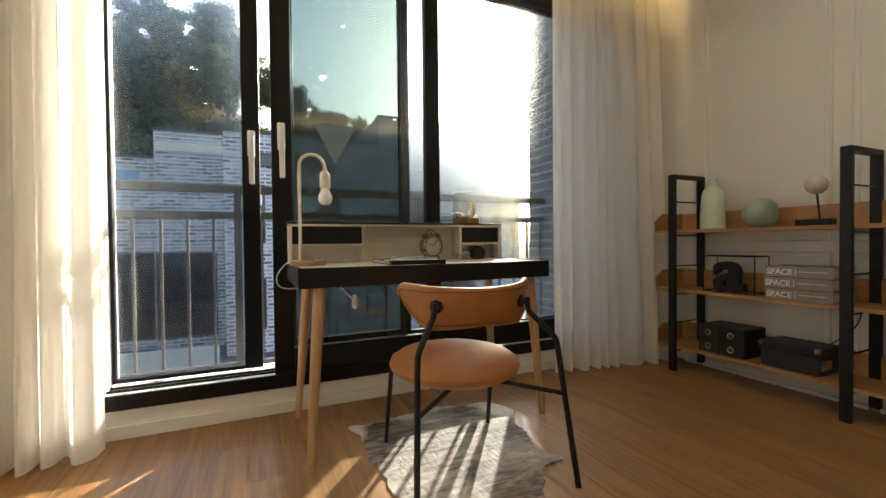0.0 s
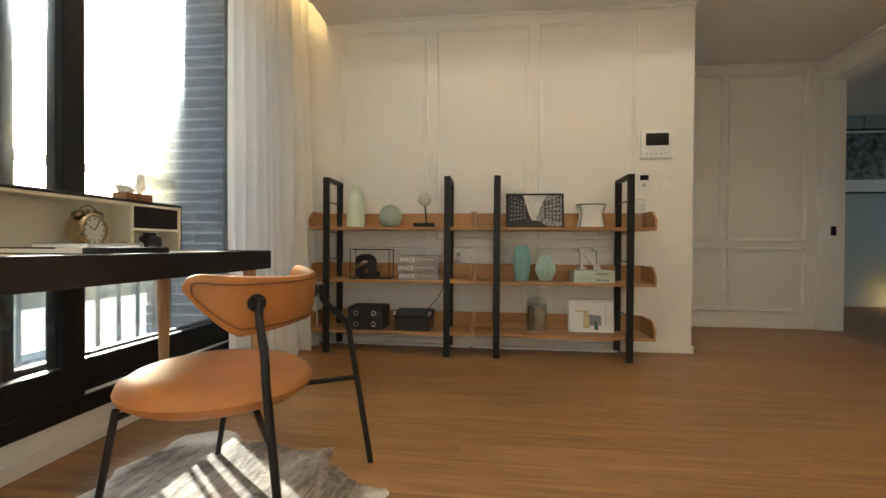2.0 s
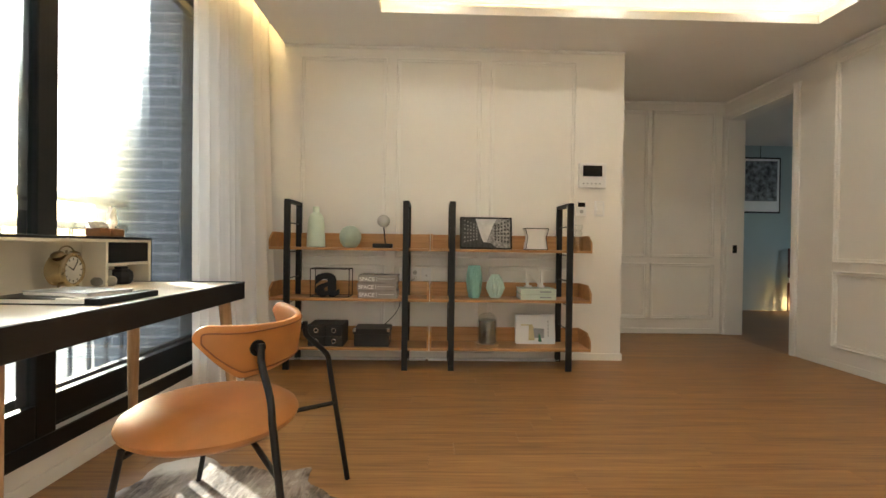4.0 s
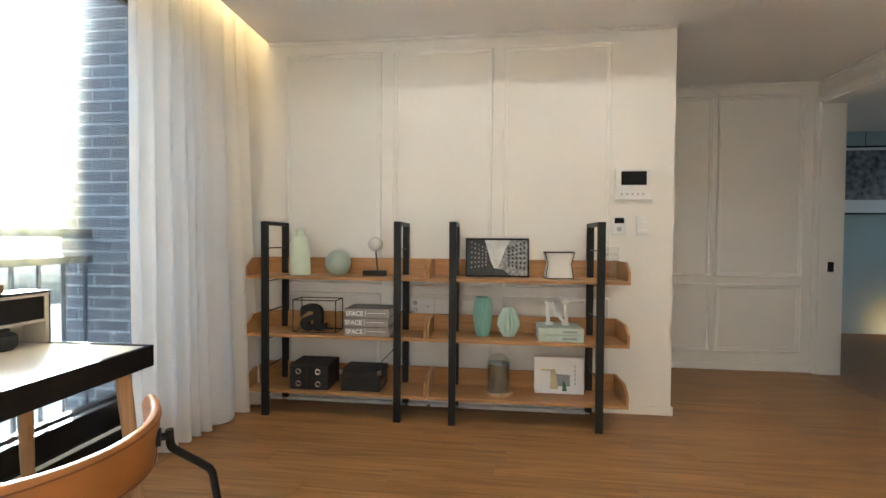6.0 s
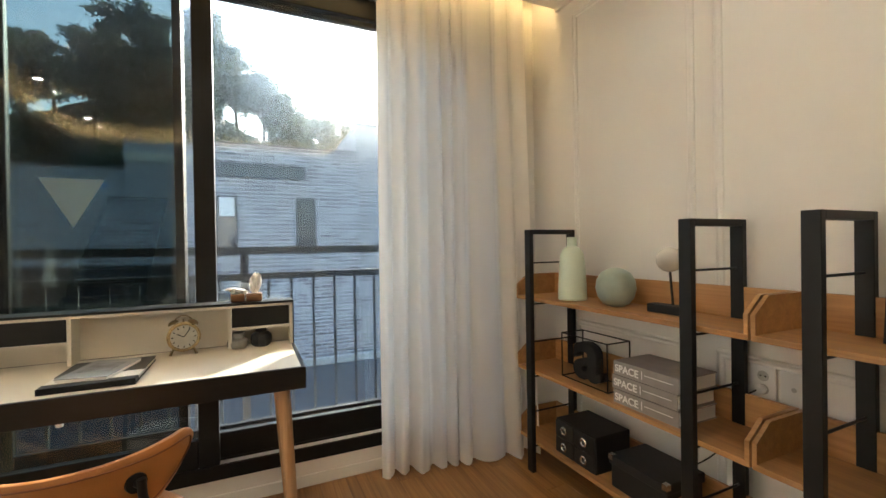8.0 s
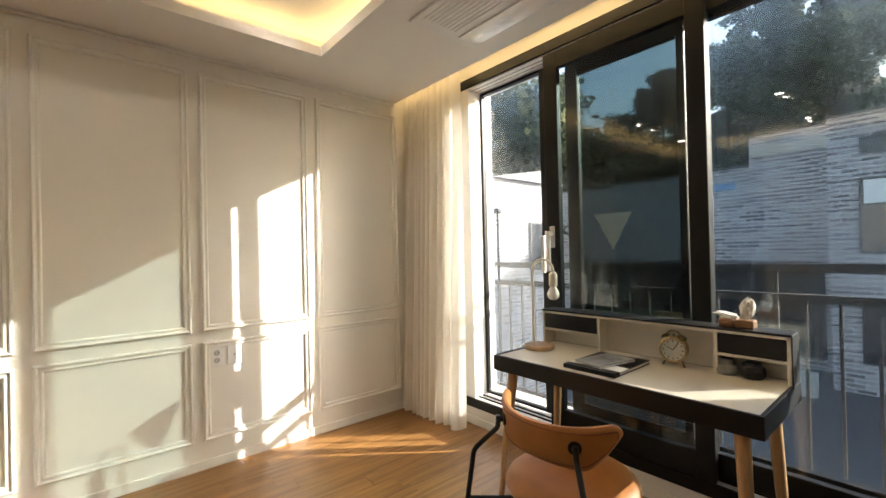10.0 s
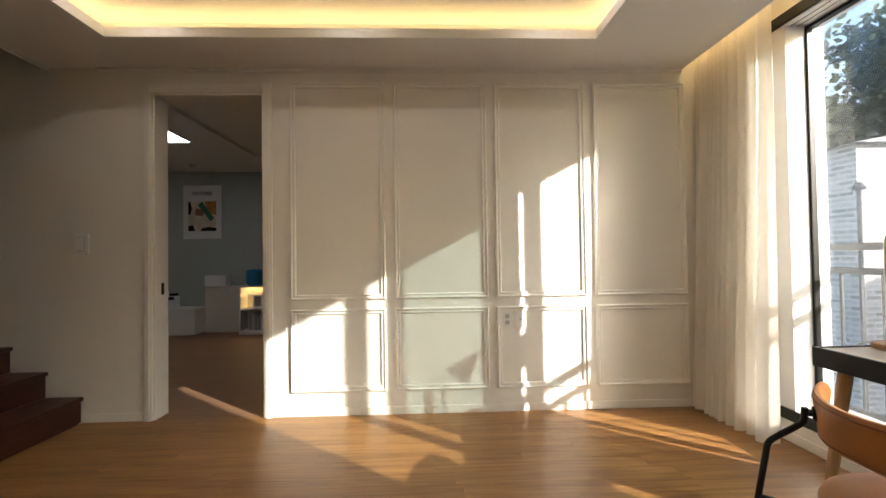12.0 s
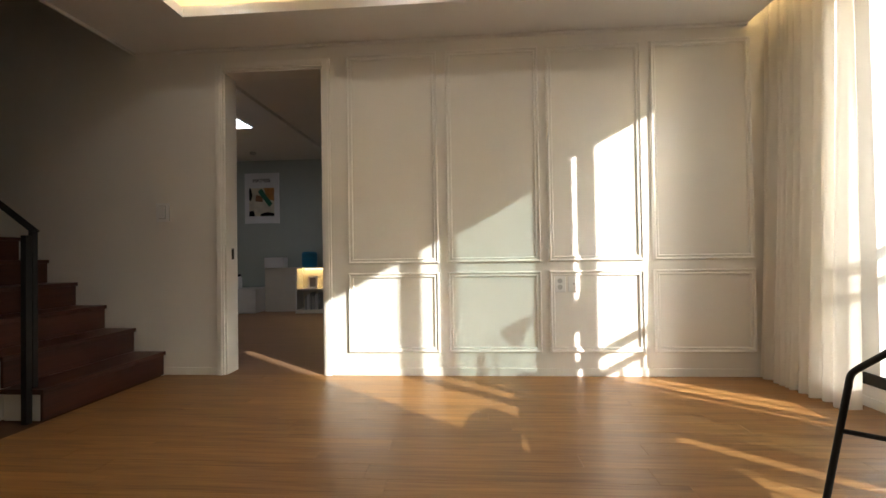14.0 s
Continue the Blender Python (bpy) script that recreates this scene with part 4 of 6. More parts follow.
# ---------- cowhide rug ----------
bm = bmesh.new()
rc = Vector((-2.10, -0.60))
anchors = {20: 0.351, 34: 0.50, 49: 0.54, 64: 0.46, 78: 0.47, 91: 0.433, 111: 0.456, 126: 0.50, 133: 0.58, 140: 0.47, 157: 0.40, 188: 0.364, 208: 0.402, 232: 0.56, 240: 0.60, 255: 0.57, 268: 0.50, 277: 0.53, 282: 0.43, 290: 0.385, 311: 0.334, 324: 0.41, 331: 0.34, 342: 0.305}
ks = sorted(anchors)
top, low = [], []
for s in range(180):
    deg = s * 2.0
    k1 = next((k for k in ks if k > deg), ks[0] + 360)
    k0 = max((k for k in ks if k <= deg), default=ks[-1] - 360)
    t = (deg - k0) / (k1 - k0)
    t = t * t * (3 - 2 * t)
    r = anchors[k0 % 360] * (1 - t) + anchors[k1 % 360] * t + 0.014 * noise.noise((deg * 0.12, 3.1, 0)) + 0.007 * noise.noise((deg * 0.45, 7.7, 0))
    p = rc + r * Vector((math.cos(radians(deg)), math.sin(radians(deg))))
    top.append(bm.verts.new((p.x, p.y, 0.007 + 0.003 * noise.noise((deg * 0.2, 0, 0)))))
    low.append(bm.verts.new((p.x, p.y, 0.001)))
c = bm.verts.new((rc.x, rc.y, 0.008))
for k in range(180):
    k2 = (k + 1) % 180
    bm.faces.new((top[k], top[k2], c))
    bm.faces.new((low[k], low[k2], top[k2], top[k]))
single("cowhide_rug", bm, M_COWHIDE, "brown, grey and white cowhide rug under the chair", "rug")


# ---------- shelf units ----------
def shelf_unit(y0, y1, posts, label):
    u = thing("shelf_unit", (-0.18, (y0 + y1) / 2, 0), label, "shelf", "open shelf units along the wall")
    for y in posts:
        p = part("frame", B(-0.347, y - 0.023, 0, -0.322, y + 0.023, 1.31, bevel=0.002), M_STEEL_BLACK, u, "black steel ladder frame")
        part("rear_post", B(-0.060, y - 0.023, 0, -0.035, y + 0.023, 1.31, bevel=0.002), M_STEEL_BLACK, p)
        part("top_bar", B(-0.322, y - 0.023, 1.285, -0.060, y + 0.023, 1.31, bevel=0.002), M_STEEL_BLACK, p)
        for z in (1.13, 0.905, 0.70, 0.51, 0.32, 0.13):
            part("rung", tube([(-0.33, y, z), (-0.05, y, z)], 0.0045, 8), M_STEEL_BLACK, p)
    for z in (0.942, 0.548, 0.168):
        s = part("shelf_board", B(-0.318, y0, z - 0.020, -0.040, y1, z, bevel=0.002), M_SHELF, u, "oak-coloured shelf board")
        part("back_lip", B(-0.056, y0 + 0.014, z, -0.040, y1 - 0.014, z + 0.118, bevel=0.002), M_SHELF, s)
        for y in (y0, y1 - 0.014):
            bm = bmesh.new()
            prof = [(-0.318, z), (-0.040, z), (-0.040, z + 0.118), (-0.245, z + 0.118), (-0.318, z + 0.062)]
            a = [bm.verts.new((px, y, pz)) for px, pz in prof]
            b = [bm.verts.new((px, y + 0.014, pz)) for px, pz in prof]
            bm.faces.new(a)
            bm.faces.new(list(reversed(b)))
            for k in range(5):
                bm.faces.new((a[k], b[k], b[(k + 1) % 5], a[(k + 1) % 5]))
            bmesh.ops.recalc_face_normals(bm, faces=bm.faces)
            part("end_panel", bm, M_SHELF, s)
    return u


shelf_unit(-1.325, -0.085, (-0.232, -1.140), "low oak open shelf on black steel frames beside the curtain")
shelf_unit(-2.600, -1.332, (-1.500, -2.417), "low oak open shelf on black steel frames near the hallway")


# ---------- air conditioner in the ceiling ----------
ac = thing("air_conditioner", (-2.45, -0.5, CEIL), "white ceiling-mounted air conditioner panel with a glossy flap", "air conditioner")
part("panel", B(-3.02, -0.76, CEIL - 0.018, -1.95, -0.25, CEIL - 0.001, bevel=0.008), M_WHITE_PVC, ac)
part("flap", B(-2.96, -0.44, CEIL - 0.030, -2.01, -0.29, CEIL - 0.0185, bevel=0.005), M_GLOSS_WHITE, ac, "glossy flap", smooth=True)
bm = bmesh.new()
for k in range(9):
    box(bm, -2.93, -0.72 + k * 0.028, CEIL - 0.023, -2.04, -0.708 + k * 0.028, CEIL - 0.0185)
part("grille", bm, M_WHITE_PVC, ac)


# ---------- wall devices ----------
mon = thing("intercom", (EAST, -2.70, 1.58), "white wall intercom panel with a black screen", "intercom")
part("body", B(-0.026, -2.822, 1.478, -0.001, -2.585, 1.69, bevel=0.006), M_WHITE_PVC, mon)
part("screen", B(-0.0275, -2.785, 1.575, -0.0255, -2.62, 1.668), M_SCREEN, mon, "black glass screen")
for k in range(5):
    part("button", B(-0.0285, -2.772 + k * 0.035, 1.508, -0.0255, -2.758 + k * 0.035, 1.520, bevel=0.001), M_GREY, mon)
th = thing("thermostat", (EAST, -2.612, 1.3), "small white wall thermostat with a dark display", "thermostat")
part("body", B(-0.018, -2.655, 1.238, -0.001, -2.572, 1.365, bevel=0.004), M_WHITE_PVC, th)
part("display", B(-0.0192, -2.645, 1.315, -0.0175, -2.583, 1.352), M_SCREEN, th)
part("dial", tube([(-0.018, -2.614, 1.275), (-0.021, -2.614, 1.275)], 0.016, 20), M_GREY, th)
sw = thing("light_switch", (EAST, -2.772, 1.3), "white light switch plate with a column of rockers", "switch")
part("plate", B(-0.010, -2.815, 1.240, -0.001, -2.730, 1.368, bevel=0.003), M_WHITE_PVC, sw)
for k in range(4):
    part("rocker", B(-0.014, -2.798, 1.252 + k * 0.028, -0.0095, -2.747, 1.275 + k * 0.028, bevel=0.002), M_TRIM, sw)
sw = thing("light_switch", (WEST, -4.69, 1.32), "white single light switch on a cream wall", "switch")
part("plate", B(WEST + 0.001, -4.745, 1.246, WEST + 0.014, -4.635, 1.398, bevel=0.004), M_WHITE_PVC, sw)
part("gap", B(WEST + 0.0142, -4.719, 1.268, WEST + 0.0155, -4.661, 1.377), M_GREY, sw)
part("rocker", B(WEST + 0.0157, -4.714, 1.273, WEST + 0.026, -4.666, 1.372, bevel=0.003), M_WHITE_PVC, sw)


def outlet(x, y, z, out, holes=True):
    w, h = 0.085, 0.125
    o = thing("wall_socket" if holes else "wall_plate", (x, y, z), "white double wall socket" if holes else "blank white wall plate beside a socket", "socket")
    xs = sorted((x + out * 0.001, x + out * 0.011))
    part("plate", B(xs[0], y - w / 2, z - h / 2, xs[1], y + w / 2, z + h / 2, bevel=0.003), M_WHITE_PVC, o)
    if holes:
        for dz in (-0.024, 0.024):
            part("cup", tube([(x + out * 0.0105, y, z + dz), (x + out * 0.0118, y, z + dz)], 0.019, 24), M_GREY, o)
            bm = bmesh.new()
            for dy in (-0.008, 0.008):
                tube([(x + out * 0.0112, y + dy, z + dz), (x + out * 0.0126, y + dy, z + dz)], 0.003, 10, bm=bm)
            part("pin_hole", bm, M_SCREEN, o)
    else:
        part("cap", tube([(x + out * 0.0105, y, z), (x + out * 0.0125, y, z)], 0.008, 16), M_GREY, o)


outlet(WEST, -1.505, 0.703, 1)
outlet(WEST, -1.400, 0.703, 1, False)
outlet(EAST, -1.200, 0.712, -1)
outlet(EAST, -1.297, 0.712, -1, False)
plug = thing("power_plug", (-0.03, -1.19, 0.69), "white power plug in the wall socket", "plug")
part("body", lathe([(0.0, 0.0), (0.013, 0.0), (0.017, 0.012), (0.017, 0.026), (0.011, 0.034), (0.0, 0.035)], 18), M_WHITE_PVC, plug, smooth=True).matrix_world = pose(-0.0125, -1.200, 0.690, 0, -90, 0)


# ---------- room beyond the west door ----------
RX = -8.2
bm = bmesh.new()
box(bm, RX - 0.15, -8.2, -0.2, RX, -1.6, 3.0)
box(bm, RX, -1.75, -0.2, WEST - 0.16, -1.6, 3.0)
box(bm, RX, -8.2, -0.2, WEST - 0.16, -8.05, 3.0)
structure("wall_west_room", bm, M_ROOM_WALL, "grey-green painted walls of the dim room next door", "wall")
structure("floor_west_room", B(RX, -8.05, -0.2, WEST - 0.0005, -1.75, -0.0005), M_FLOOR_DIM, "brown wood floor of the dim room", "floor")
bm = bmesh.new()
box(bm, RX, -4.40, 2.60, WEST - 0.16, -1.75, 2.8)
box(bm, RX, -8.05, 2.68, WEST - 0.16, -4.40, 2.8)
box(bm, RX, -4.46, 2.56, WEST - 0.16, -4.40, 2.60)
structure("ceiling_west_room", bm, M_CEIL, "white ceiling of the next room with a dropped edge", "ceiling")
pl = thing("ceiling_light", (-5.95, -5.35, 2.66), "square white flat ceiling light, lit", "lamp")
part("frame", B(-6.26, -5.66, 2.655, -5.64, -5.02, 2.679, bevel=0.004), M_TRIM, pl)
part("diffuser", B(-6.24, -5.64, 2.648, -5.66, -5.04, 2.6545), M_PANEL, pl, "glowing diffuser")
# low white console with a light under it
con = thing("console", (-7.9, -6.6, 0), "low white console with a warm light at its foot", "console")
part("body", B(-8.19, -7.6, 0.02, -7.75, -5.80, 0.42, bevel=0.006), M_TRIM, con)
part("plinth", B(-8.15, -7.56, 0.0, -7.79, -5.85, 0.02), M_TRIM, con)
part("foot_light", B(-7.744, -7.5, 0.004, -7.735, -6.35, 0.014), M_LED_SOFT, con, "warm light strip")
for y, h in ((-6.42, 0.30), (-6.24, 0.20)):
    b = thing("storage_jar", (-7.95, y, 0.42), "white jar with a black label and lid", "jar")
    part("body", lathe([(0.0, 0.42), (0.075, 0.42), (0.08, 0.44), (0.08, 0.40 + h), (0.06, 0.42 + h), (0.0, 0.42 + h)], 24, (-7.95, y, 0)), M_WHITE_PVC, b, smooth=True)
    part("lid", lathe([(0.0, 0.42 + h), (0.062, 0.42 + h), (0.062, 0.46 + h), (0.0, 0.462 + h)], 24, (-7.95, y, 0)), M_BLACK, b)
    part("label_band", B(-7.866, y - 0.05, 0.36 + h, -7.86, y + 0.05, 0.41 + h), M_SCREEN, b)
# counter with a lit niche
cb = thing("counter", (-7.9, -4.6, 0), "pale counter cabinet with an open lit niche", "cabinet")
part("body", B(-8.19, -5.78, 0.0, -8.02, -3.2, 0.76, bevel=0.004), M_CREAM_METAL, cb)
bm = bmesh.new()
for a in ((-8.02, -5.12, 0.0, -7.75, -5.095, 0.765), (-8.02, -4.00, 0.0, -7.75, -3.975, 0.765), (-8.02, -5.095, 0.745, -7.75, -4.00, 0.765), (-8.02, -5.095, 0.385, -7.75, -4.00, 0.405), (-8.02, -5.095, 0.0, -7.75, -4.00, 0.06)):
    box(bm, *a, bevel=0.002)
part("niche_frame", bm, M_TRIM, cb)
part("niche_light", B(-7.99, -5.08, 0.735, -7.97, -4.02, 0.744), M_LED_SOFT, cb, "warm light strip")
for k, y in enumerate((-4.98, -4.94, -4.89, -4.855, -4.80, -4.75)):
    single("book", B(-7.99, y, 0.06, -7.80, y + 0.03, 0.28 + 0.03 * (k % 3), bevel=0.002), (M_GREY, M_WHITE_PVC, M_BOOK_GREY)[k % 3], "slim upright book on a low shelf", "book", "books in the counter")
pf = thing("photo_frame", (-7.86, -4.86, 0.405), "small white photo frame standing in the niche", "frame")
part("frame", B(-7.87, -4.94, 0.406, -7.85, -4.78, 0.62, bevel=0.003), M_WHITE_PVC, pf)
part("picture", B(-7.849, -4.91, 0.44, -7.847, -4.81, 0.59), M_BOOK_GREY, pf)
single("paper_box", B(-8.10, -5.74, 0.761, -7.92, -5.40, 0.94, bevel=0.006), M_WHITE_PVC, "plain white box on the counter", "box")
single("blue_vase", lathe([(0.0, 0.766), (0.10, 0.766), (0.13, 0.80), (0.13, 1.0), (0.10, 1.03), (0.0, 1.03)], 24, (-7.90, -4.93, 0)), M_TEAL_DEEP, "deep blue round pot on the counter", "vase", smooth=True)


def text_mesh(body, size, depth, m, name, material, parent, label="", bold=0.0):
    cu = bpy.data.curves.new("lettering", "FONT")
    cu.body, cu.size, cu.extrude = body, size, depth
    cu.align_x = "CENTER"
    cu.offset = bold
    ob = bpy.data.objects.new("lettering", cu)
    scene.collection.objects.link(ob)
    bpy.context.view_layer.update()
    me = bpy.data.meshes.new_from_object(ob.evaluated_get(bpy.context.evaluated_depsgraph_get()))
    bpy.data.objects.remove(ob)
    me.transform(m)
    me.materials.clear()
    me.materials.append(material)
    o = new(name, me)
    if parent:
        o.parent = parent
        o.matrix_parent_inverse = parent.matrix_world.inverted()
    if label:
        o["label"] = label
    return o


FACE_E = Matrix(((0, 0, 1, 0), (1, 0, 0, 0), (0, 1, 0, 0), (0, 0, 0, 1)))     # upright, read from the east
FACE_W = Matrix(((0, 0, -1, 0), (-1, 0, 0, 0), (0, 1, 0, 0), (0, 0, 0, 1)))   # upright, read from the west
po = thing("poster", (RX, -5.9, 2.0), "framed art poster with lettering above coloured cut shapes", "poster")
part("frame", B(RX + 0.002, -6.215, 1.55, RX + 0.03, -5.585, 2.45, bevel=0.003), M_WHITE_PVC, po)
part("artwork", B(RX + 0.0305, -6.13, 1.68, RX + 0.032, -5.67, 2.18), M_ART_CREAM, po)
text_mesh("MATISSE", 0.088, 0.001, Matrix.Translation((RX + 0.031, -5.90, 2.285)) @ FACE_E, "lettering", M_SCREEN, po)
def blob(parent, pts, x, material):
    bm = bmesh.new()
    a = [bm.verts.new((x, y, z)) for y, z in pts]
    b = [bm.verts.new((x + 0.002, y, z)) for y, z in pts]
    bm.faces.new(a)
    bm.faces.new(list(reversed(b)))
    for k in range(len(pts)):
        k2 = (k + 1) % len(pts)
        bm.faces.new((a[k], a[k2], b[k2], b[k]))
    bmesh.ops.recalc_face_normals(bm, faces=bm.faces)
    part("cut_shape", bm, material, parent)
blob(po, [(-6.13, 1.68), (-6.02, 1.68), (-6.05, 1.78), (-6.13, 1.77)], RX + 0.0322, M_SCREEN)
blob(po, [(-5.92, 1.68), (-5.67, 1.68), (-5.67, 1.73), (-5.80, 1.75), (-5.92, 1.72)], RX + 0.0322, M_SCREEN)
blob(po, [(-6.13, 2.18), (-6.10, 2.18), (-6.07, 2.05), (-6.10, 1.95), (-6.13, 1.97)], RX + 0.0322, M_SCREEN)
blob(po, [(-5.97, 2.12), (-5.90, 2.17), (-5.70, 1.90), (-5.76, 1.84)], RX + 0.0345, M_ART_GREEN)
blob(po, [(-5.86, 2.18), (-5.67, 2.18), (-5.67, 1.95), (-5.80, 1.98)], RX + 0.0322, M_ART_ORANGE)
blob(po, [(-6.02, 1.95), (-5.88, 1.93), (-5.88, 2.04), (-6.0, 2.06)], RX + 0.0322, M_ART_BROWN)
single("smoke_detector", lathe([(0.0, 2.64), (0.04, 2.645), (0.05, 2.66), (0.05, 2.679)], 20, (-7.6, -5.75, 0)), M_GREY, "small round grey ceiling detector", "detector", smooth=True)

# ---------- room beyond the hallway door ----------
SX = 3.05
bm = bmesh.new()
box(bm, SX, -8.6, -0.2, SX + 0.15, SOUTH - 0.2, 3.0)
box(bm, HALL_X + 0.15, SOUTH - 0.2, -0.2, SX, SOUTH - 0.05, 3.0)
# back wall with an out-of-view opening, added to let sky light in
for a in ((-1.2, -0.2, 0.7, 3.0), (1.6, -0.2, SX + 0.15, 3.0), (0.7, -0.2, 1.6, 1.1), (0.7, 2.0, 1.6, 3.0)):
    box(bm, a[0], -8.75, a[1], a[2], -8.6, a[3])
box(bm, -1.2, -8.6, -0.2, -1.05, SOUTH - 0.2, 3.0)
structure("wall_south_room", bm, M_BLUE_WALL, "pale blue-grey painted walls of the far room", "wall")
structure("floor_south_room", B(-1.05, -8.6, -0.2, SX, SOUTH - 0.0005, -0.0005), M_FLOOR_DIM, "brown wood floor of the far room", "floor")
structure("ceiling_south_room", B(-1.05, -8.6, CEIL - 0.004, SX, SOUTH - 0.2, CEIL - 0.0005), M_CEIL, "white ceiling of the far room", "ceiling")
# added fill lamp in the unseen opening, brightens the far room
fill = bpy.data.lights.new("daylight_fill", "AREA")
fill.shape, fill.size, fill.size_y, fill.energy, fill.color = "RECTANGLE", 0.85, 0.85, 0.8, (0.80, 0.92, 1.0)
new("daylight_fill", fill).matrix_world = look((1.15, -8.68, 1.55), (1.15, -5.0, 1.4))
pf = thing("framed_picture", (SX, -6.55, 2.0), "black-framed grey building picture hung from a cord", "picture")
part("frame", B(SX - 0.03, -6.89, 1.56, SX - 0.002, -6.25, 2.45, bevel=0.003), M_BLACK, pf)
part("mount", B(SX - 0.032, -6.865, 1.585, SX - 0.0305, -6.275, 2.425), M_WHITE_PVC, pf)
part("print", B(SX - 0.034, -6.83, 1.75, SX - 0.0325, -6.31, 2.39), M_PRINT, pf)
part("cord", tube([(SX - 0.01, -6.57, 2.45), (SX - 0.01, -6.57, 2.64)], 0.004, 6), M_BLACK, pf)
lan = thing("lantern", (2.85, -7.15, 0), "dark wooden floor lantern frame glowing with warm light", "lamp")
for z0, z1 in ((0.0, 0.46), (0.54, 1.0)):
    bm = bmesh.new()
    for x in (2.74, 2.96):
        for y in (-7.26, -7.0):
            box(bm, x - 0.012, y - 0.012, z0, x + 0.012, y + 0.012, z1)
    for z in (z0 + 0.012, z1 - 0.012):
        for y in (-7.26, -7.0):
            box(bm, 2.752, y - 0.012, z - 0.012, 2.948, y + 0.012, z + 0.012)
        for x in (2.74, 2.96):
            box(bm, x - 0.012, -7.248, z - 0.012, x + 0.012, -7.012, z + 0.012)
    part("frame", bm, M_STAIR, lan)
part("shelf", B(2.74, -7.26, 0.462, 2.96, -7.0, 0.538), M_TRIM, lan)
part("candle", lathe([(0.0, 0.03), (0.04, 0.03), (0.04, 0.16), (0.0, 0.165)], 16, (2.85, -7.10, 0)), M_CANDLE, lan, "glowing candle", smooth=True)

# ---------- things on the desk ----------
lp = thing("desk_lamp", (-2.675, -0.13, DZ), "cream arched desk lamp with a bare bulb on a wooden base", "lamp")
part("base", lathe([(0.0, DZ + 0.0005), (0.082, DZ + 0.0005), (0.085, DZ + 0.004), (0.085, DZ + 0.020), (0.081, DZ + 0.024), (0.0, DZ + 0.024)], 40, (-2.66, -0.13, 0)), M_LEG_WOOD, lp, "round wooden base", smooth=True)
arch = [(-2.695, -0.135, DZ + 0.02), (-2.695, -0.135, 1.0), (-2.695, -0.135, 1.22)]
for k in range(1, 11):
    a = math.pi * k / 10
    arch.append((-2.635 - 0.060 * math.cos(a), -0.135 + 0.035 * (k / 10), 1.235 + 0.058 * math.sin(a)))
arch.append((-2.575, -0.10, 1.215))
part("stem", tube(arch, 0.0075, 12), M_CREAM_METAL, lp, smooth=True)
part("socket", lathe([(0.0, 1.222), (0.012, 1.222), (0.018, 1.215), (0.024, 1.205), (0.024, 1.145), (0.021, 1.138), (0.0, 1.138)], 24, (-2.575, -0.10, 0)), M_CREAM_METAL, lp, smooth=True)
part("bulb", lathe([(0.0, 1.058), (0.016, 1.061), (0.028, 1.071), (0.034, 1.088), (0.032, 1.105), (0.022, 1.125), (0.016, 1.1375), (0.0, 1.1378)], 28, (-2.575, -0.10, 0)), M_BULB, lp, "clear-white glass bulb", smooth=True)
part("cable", tube(smooth_path([(-2.73, -0.14, DZ + 0.015), (-2.76, -0.17, DZ + 0.012), (-2.80, -0.22, 0.74), (-2.79, -0.20, 0.69), (-2.72, -0.12, 0.67), (-2.62, -0.02, 0.685), (-2.50, 0.05, 0.66), (-2.44, 0.03, 0.60), (-2.41, 0.04, 0.58)], 6), 0.0028, 8), M_WHITE_PVC, lp, "white cable", smooth=True)
part("plug", lathe([(0.0, 0.53), (0.012, 0.535), (0.016, 0.56), (0.010, 0.60), (0.0, 0.605)], 14, (-2.41, 0.04, 0)), M_WHITE_PVC, lp, smooth=True)

nb = thing("notebook", (-2.2, -0.2, DZ), "black and white hardback notebook lying on the desk", "notebook", rz=0)
part("cover", B(-2.33, -0.375, DZ + 0.0005, -2.07, -0.035, DZ + 0.004, bevel=0.001), M_BLACK, nb)
part("pages", B(-2.325, -0.37, DZ + 0.0042, -2.074, -0.04, DZ + 0.016), M_PAPER, nb)
part("cover", B(-2.33, -0.245, DZ + 0.0162, -2.07, -0.035, DZ + 0.020, bevel=0.001), M_BLACK, nb)
part("cover", B(-2.33, -0.330, DZ + 0.0162, -2.07, -0.246, DZ + 0.020, bevel=0.001), M_PAPER, nb, "white cover band")
part("spine", B(-2.332, -0.378, DZ + 0.0005, -2.07, -0.331, DZ + 0.021, bevel=0.002), M_BLACK, nb)
mg = thing("magazine", (-2.22, -0.2, DZ + 0.02), "grey softcover magazine lying on a notebook", "magazine", rz=0)
for name, b, m in (("pages", (-0.075, -0.12, 0.0205, 0.075, 0.12, 0.030), M_PAPER), ("cover", (-0.077, -0.122, 0.0302, 0.077, 0.122, 0.033), M_BOOK_GREY), ("cover_picture", (-0.05, -0.05, 0.0331, 0.05, 0.07, 0.0338), M_PRINT)):
    bm = B(*b)
    bmesh.ops.transform(bm, matrix=pose(-2.205, -0.215, DZ, 0, 0, -12), verts=bm.verts)
    part(name, bm, m, mg)

